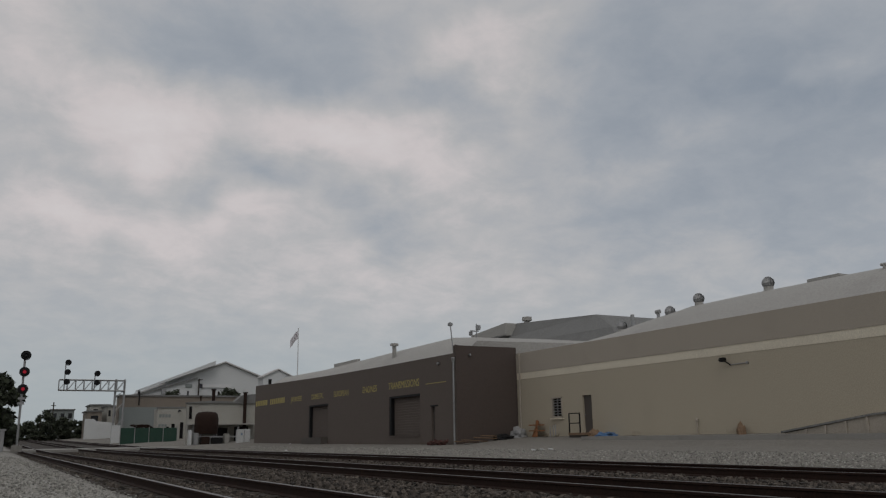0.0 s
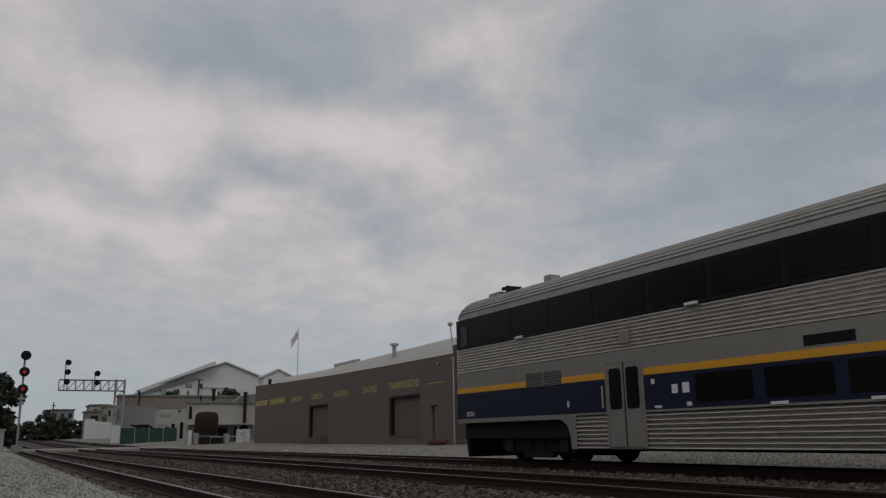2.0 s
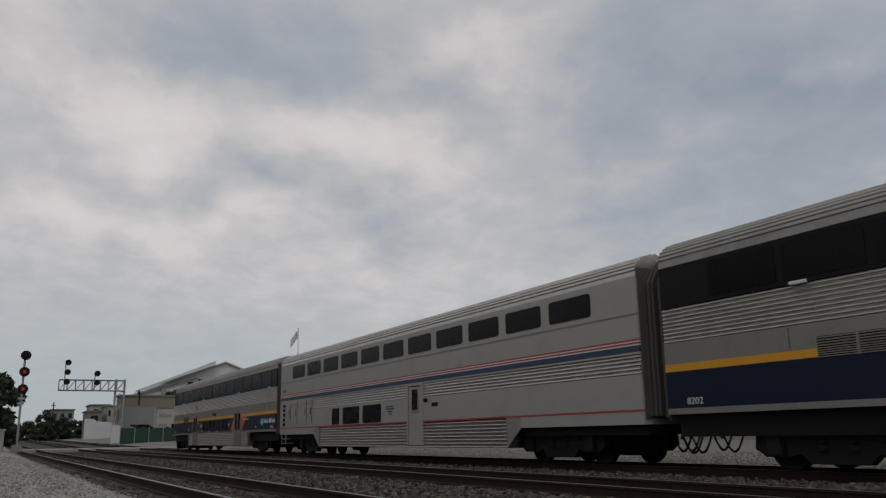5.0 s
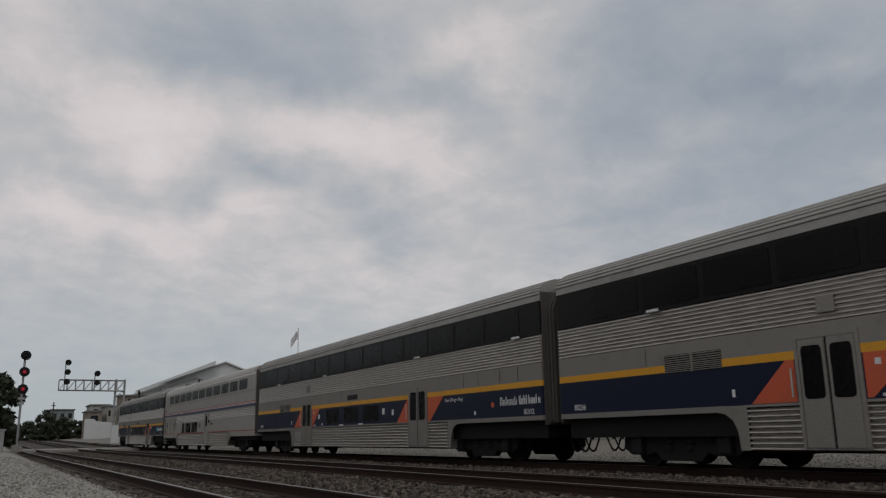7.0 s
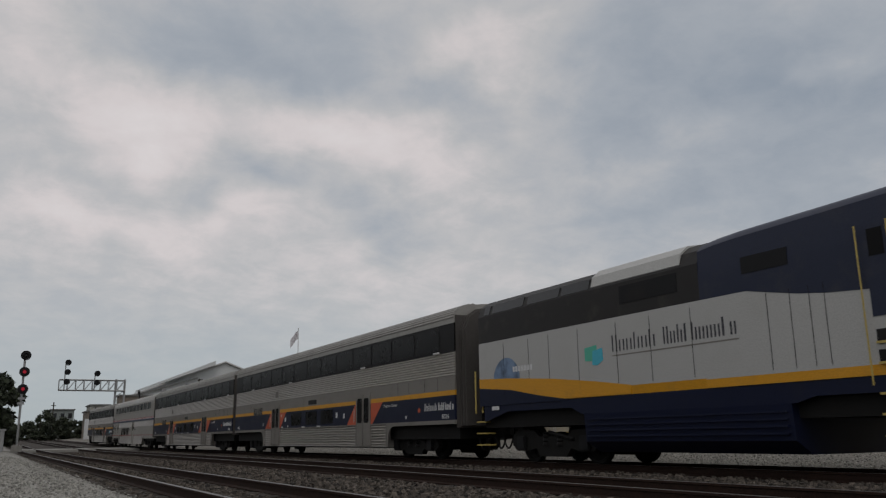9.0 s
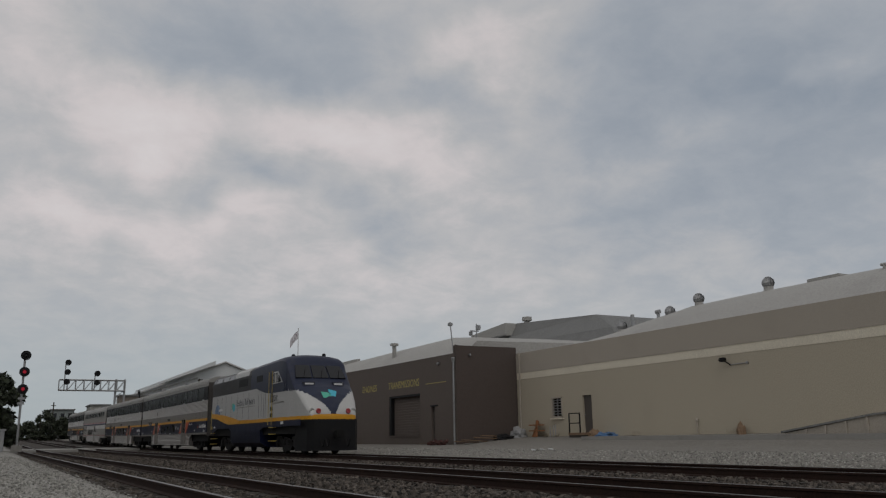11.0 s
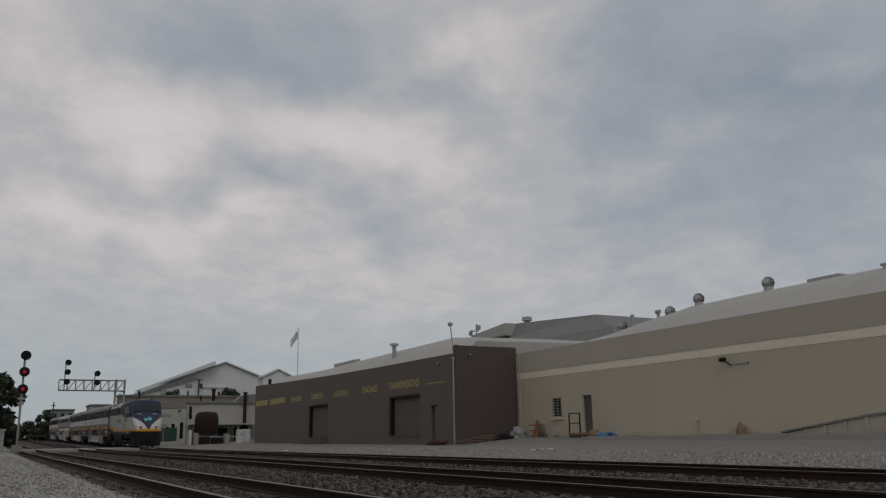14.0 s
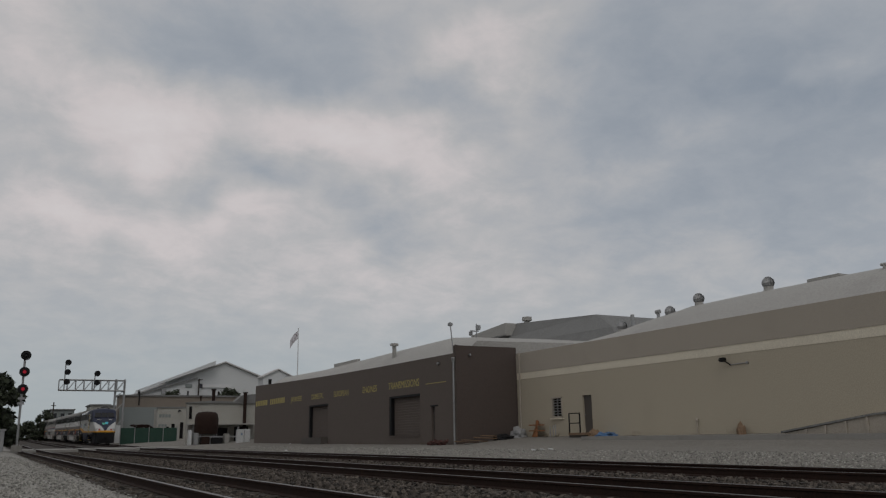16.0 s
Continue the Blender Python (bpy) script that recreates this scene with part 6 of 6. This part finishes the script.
    # side windows
    for sx in (-1, 1):
        for pts, glass in (([(12.66, 3.12), (13.4, 3.12), (13.4, 3.66), (12.66, 3.66)], 1), ([(13.48, 3.14), (14.1, 3.14), (13.48, 3.6)], 1)):
            bm = bmesh.new()
            c = sum((Vector((u, z)) for u, z in pts), Vector((0, 0))) / len(pts)
            loft(bm, [[(xx, Y(u), z) for u, z in pts] for xx in (sx * (HALF - 0.05), sx * (HALF + 0.012))])
            fr = part("side_window", bm, M_LETTERWHITE, cab, "cab side window in a white frame")
            inner = [(c.x + (u - c.x) * 0.86, c.y + (z - c.y) * 0.84) for u, z in pts]
            bm = bmesh.new()
            loft(bm, [[(xx, Y(u), z) for u, z in inner] for xx in (sx * (HALF - 0.04), sx * (HALF + 0.018))])
            part("pane", bm, M_GLASS, fr)
            if len(pts) == 4:
                block("mullion", sx * (HALF + 0.02) - 0.005, sx * (HALF + 0.02) + 0.005, Y(13.05), Y(13.01), 3.16, 3.62, M_LETTERWHITE, fr)
        block("mirror", sx * (HALF + 0.16) - 0.03, sx * (HALF + 0.16) + 0.03, Y(13.58), Y(13.42), 3.1, 3.52, M_LOCOWHITE, cab, r=0.02)
    # crew door, handrails, steps
    for sx in (-1, 1):
        bm = bmesh.new()
        side_poly(bm, [(Y(12.64), 2.3), (Y(12.24), 2.3), (Y(12.24), 3.68), (Y(12.64), 3.68)], deep=0.012)
        d = part("crew_door", bm, M_NAVYROOF, lo, "narrow navy crew door") if sx < 0 else (bm.free() or None)
        if d:
            block("door_window", -HALF - 0.018, -HALF, Y(12.58), Y(12.31), 3.2, 3.62, M_GLASS, d)
        for u in (12.14, 12.7):
            bm = bmesh.new()
            rod(bm, (sx * (HALF + 0.07), Y(u), 1.3), (sx * (HALF + 0.07), Y(u), 3.7), 0.014)
            part("handrail", bm, M_HANDRAIL, lo, "yellow handrail")
        for z in (0.55, 0.86, 1.16):
            block("step", *sorted((sx * (HALF + 0.06), sx * 1.3)), Y(12.66), Y(12.22), z, z + 0.035, M_HANDRAIL, lo)
        for z in (1.62, 1.92):
            bm = bmesh.new()
            box(bm, *sorted((sx * (HALF - 0.02), sx * (HALF + 0.008))), Y(12.62), Y(12.26), z, z + 0.19)
            part("step_recess", bm, M_BLACK, lo)
            block("step", *sorted((sx * (HALF + 0.05), sx * HALF)), Y(12.62), Y(12.26), z - 0.02, z + 0.015, M_HANDRAIL, lo)
        for u in (0.12, 0.5):
            bm = bmesh.new()
            rod(bm, (sx * (HALF - 0.06), Y(u - 0.45), 1.25), (sx * (HALF - 0.06), Y(u - 0.45), 2.35), 0.025)
            part("handrail", bm, M_HANDRAIL, lo)
        for z in (0.4, 0.7, 1.0):
            block("step", *sorted((sx * (HALF - 0.02), sx * 1.2)), Y(0.25), Y(-0.25), z, z + 0.035, M_HANDRAIL, lo)
    # body seams
    for u in (1.3, 2.5, 3.4, 4.6, 6.0, 7.1, 8.3, 10.2, 10.7, 11.1, 11.4):
        block("seam", -HALF - 0.006, -HALF, Y(u) - 0.01, Y(u), 1.66, 2.95, M_DARK, lo)
    bm = bmesh.new()
    side_poly(bm, [(Y(14.3), 2.28), (Y(12.55), 2.2), (Y(12.55), 2.235), (Y(14.3), 2.315)], deep=0.015)
    part("drip_strip", bm, M_SILVER, lo)
    # decals
    lettering("number", "2010", 0.27, M_LETTERDARK, lo, facing_line(-HALF - 0.004, Y(12.68), 2.34), 0.7)
    bm = bmesh.new()
    word_shapes(bm, Y(5.85), 2.34, 0.34, "Ammbmh", 3.65 * 0.4)
    word_shapes(bm, Y(7.5), 2.34, 0.34, "Aabibmmmia", 3.65 * 0.55)
    part("lettering", bm, M_LETTERDARK, lo, "dark lettering on the pale side")
    bm = bmesh.new()
    box(bm, -HALF - 0.003, -HALF, Y(9.5), Y(5.85), 2.24, 2.27)
    part("lettering", bm, M_SILVERPAINT, lo)
    for pts, m in (([(4.85, 2.22), (4.85, 2.5), (5.3, 2.54), (5.3, 2.28), (5.1, 2.2)], M_GREENDECAL), ([(5.12, 2.12), (5.15, 2.42), (5.5, 2.46), (5.52, 2.2), (5.3, 2.1)], M_TEAL)):
        bm = bmesh.new()
        side_poly(bm, [(Y(u), z) for u, z in pts], deep=0.004 if m is M_GREENDECAL else 0.007)
        part("emblem", bm, m, lo, "green and turquoise emblem")
    bm = bmesh.new()
    side_poly(bm, [(Y(1.42 + 0.66 * math.cos(radians(a))), 2.03 + 0.55 * math.sin(radians(a))) for a in range(0, 181, 15)], deep=0.004)
    part("globe_decal", bm, material("globe_print", (0.12, 0.18, 0.28), 0.5, vary=0.5, grain=3, stain=0.6, blot=2.5, bump=0, dirt=(0.25, 0.27, 0.25)), lo, "half globe printed in blue and green")
    bm = bmesh.new()
    bars(bm, Y(1.75), 2.2, 0.13, (0.09, 0.1, 0.1, 0.1, 0.12, 0.1, 0.08), gap=0.035, x=-HALF - 0.006)
    part("lettering", bm, M_LETTERWHITE, lo)
    for pts in ([(0.42, 2.62), (0.05, 2.72), (0.03, 2.44), (0.3, 2.38)], [(0.1, 2.55), (-0.35, 2.6), (-0.32, 2.34), (0.05, 2.32)]):
        bm = bmesh.new()
        loft(bm, [[(x, Y(15.95 + (2.8 - z) * 0.95) - k, z + 0.02) for x, z in pts] for k in (-0.1, 0.05)])
        part("emblem", bm, M_TEAL if pts[0][0] > 0.2 else M_GREENDECAL, lo, "turquoise emblem on the nose")
    for sx in (-1, 1):
        for x, r in ((1.0, 0.13), (0.72, 0.11)):
            bm = bmesh.new()
            lathe(bm, [(0, 0.12), (r, 0.12), (r * 1.1, 0.0), (r * 0.9, -0.06), (0, -0.04)], (sx * x, Y(16.8 if x > 0.9 else 16.93), 1.78), "y", 14)
            part("headlight", bm, M_LENS if x > 0.9 else M_RED, lo, "round headlight in the nose corner")
        block("number_board", *sorted((sx * 0.45, sx * 1.0)), Y(15.62), Y(15.35), 2.9, 3.06, M_LETTERDARK, lo)
        block("number_bar", *sorted((sx * 0.52, sx * 0.93)), Y(15.63), Y(15.6), 2.95, 3.02, M_LETTERWHITE, lo)
    # skirt, tank, pilot, roof fittings
    bm = bmesh.new()
    side_poly(bm, [(Y(0.2), 1.0), (Y(0.2), 1.46), (Y(16.8), 1.46), (Y(16.8), 1.2), (Y(15.0), 1.2), (Y(11.0), 1.2), (Y(10.6), 1.1), (Y(4.6), 1.1), (Y(4.2), 1.25), (Y(1.4), 1.25)][::1], x=HALF - 0.02, deep=0.0)
    part("side_sill", bm, M_NAVY, lo)
    block("frame", -1.36, 1.36, Y(15.7), Y(0.0), 0.86, 1.5, M_DARK, lo)
    bm = bmesh.new()
    pr = [(-1.1, 0.27), (1.1, 0.27), (1.5, 0.5), (1.54, 1.1), (-1.54, 1.1), (-1.5, 0.5)]
    loft(bm, [[(x, y, z) for x, z in pr] for y in (Y(10.5), Y(4.7))])
    tank = part("fuel_tank", bm, M_NAVY, lo, "navy fuel tank with ribbed side")
    for k in range(4):
        block("rib", -HALF - 0.01, -1.5, Y(10.4), Y(4.8), 0.6 + 0.12 * k, 0.63 + 0.12 * k, M_NAVY, tank)
    bm = bmesh.new()
    rr = []
    for y, w in ((Y(15.6), 1.36), (Y(16.8), 1.22), (Y(17.12), 1.0)):
        rr.append([(-w, y, 0.14), (w, y, 0.14), (w, y, 1.45), (-w, y, 1.45)])
    loft(bm, rr)
    part("pilot", bm, M_BLACK, lo, "black snow-plough pilot")
    for u, x in ((13.1, -0.7), (13.9, 0.6)):
        bm = bmesh.new()
        lathe(bm, [(0, 0), (0.1, 0), (0.1, 0.12), (0.06, 0.17), (0, 0.17)], (x, Y(u), 4.26), "z", 10)
        part("roof_beacon", bm, M_BLACK, lo)
    block("exhaust", -0.35, 0.35, Y(9.0), Y(8.2), 4.1, 4.26, M_BLACK, lo, r=0.03)
    block("notice", -HALF - 0.012, -HALF, Y(14.4), Y(14.0), 1.3, 1.42, M_LETTERWHITE, lo)
    block("notice", -HALF - 0.012, -HALF, Y(1.0), Y(0.65), 1.3, 1.4, M_LETTERWHITE, lo)
    for u in (2.9, 13.9):
        bogie(lo, Y(u), 2.7, 0.5)
    coupler(lo, Y(0.0), 1)
    coupler(lo, Y(17.2), -1)
    return lo


# heights over the rail of sill, stripe, flutes, window band and roof, drawn and built
COACH_Z = (0, 0.40, 1.10, 1.82, 1.97, 2.33, 3.05, 3.87, 4.37), (0, 0.37, 1.19, 1.93, 2.08, 2.52, 3.25, 4.12, 4.78)
STRIPED_Z = (0, 0.36, 1.05, 1.70, 2.19, 2.47, 3.06, 3.69, 3.97, 4.34), (0, 0.37, 1.19, 1.96, 2.45, 2.73, 3.42, 3.98, 4.2, 4.72)
LOCO_Z = (0, 0.27, 1.45, 1.62, 3.05, 3.76, 4.23, 4.36), (0, 0.30, 1.55, 1.74, 3.29, 4.05, 4.62, 4.76)


def set_heights(car, table):
    for ob in car.children_recursive:
        if ob.type == "MESH" and not ob.name.startswith("wheelset"):
            for v in ob.data.vertices:
                v.co.z = float(np.interp(v.co.z, *table)) if v.co.z < table[0][-1] else v.co.z - table[0][-1] + table[1][-1]
    return car


TRAIN = [
    (set_heights(california_car("silver cab car with navy band, golden stripe and black window band", "8306", "Mount Soledad", True, True), COACH_Z), 12.65),
    (set_heights(superliner(), STRIPED_Z), 26.0 + 12.65),
    (set_heights(california_car("silver coach with navy band, golden stripe and orange door wedges", "8202", "San Diego Bay", False, False), COACH_Z), 52.05 + 12.65),
    (set_heights(california_car("silver coach coupled to the locomotive, navy band and orange wedges", "8026", "Pajaro River", False, False), COACH_Z), 78.1 + 12.65),
    (set_heights(locomotive(), LOCO_Z), 104.85 + 8.4),
]

# way of the train's front along the line: it gathers speed from 14 to 17 m/s
def front_at(t):
    q = t - 7.0
    e = min(1.0, max(0.0, (t - 9.0) / 3.5))
    return 94.661 + 15.0674 * q + 0.10608 * q * q + 0.001803 * q ** 3 - 0.0001 * q ** 4 + 1.6 * e * e * (3 - 2 * e)


def motions():
    for car, s in TRAIN:
        rows = []
        for k in range(0, 65):
            t = 0.25 * k
            y = front_at(t) - s
            za, zb = rise(y - 9.1), rise(y + 9.1)
            rows.append((t, ALONG @ pose(TRACKS[2], y, RAIL_Z + (za + zb) / 2, math.degrees(math.atan2(zb - za, 18.2)), 0, 0)))
        walk(car, rows)
    for ob, y, r in WHEELS:
        rows = []
        for k in range(0, 481):
            t = k / 30
            rows.append((t, Matrix.Translation((0, y, r)) @ Matrix.Rotation(-(front_at(t) - front_at(0)) / r, 4, "X")))
        walk(ob, rows)
    walk(FLAG, [(0.5 * k, pose(0, 0, 0, 0, 0, 14 * math.sin(1.9 * k) + 8 * math.sin(0.7 * k))) for k in range(33)])


motions()
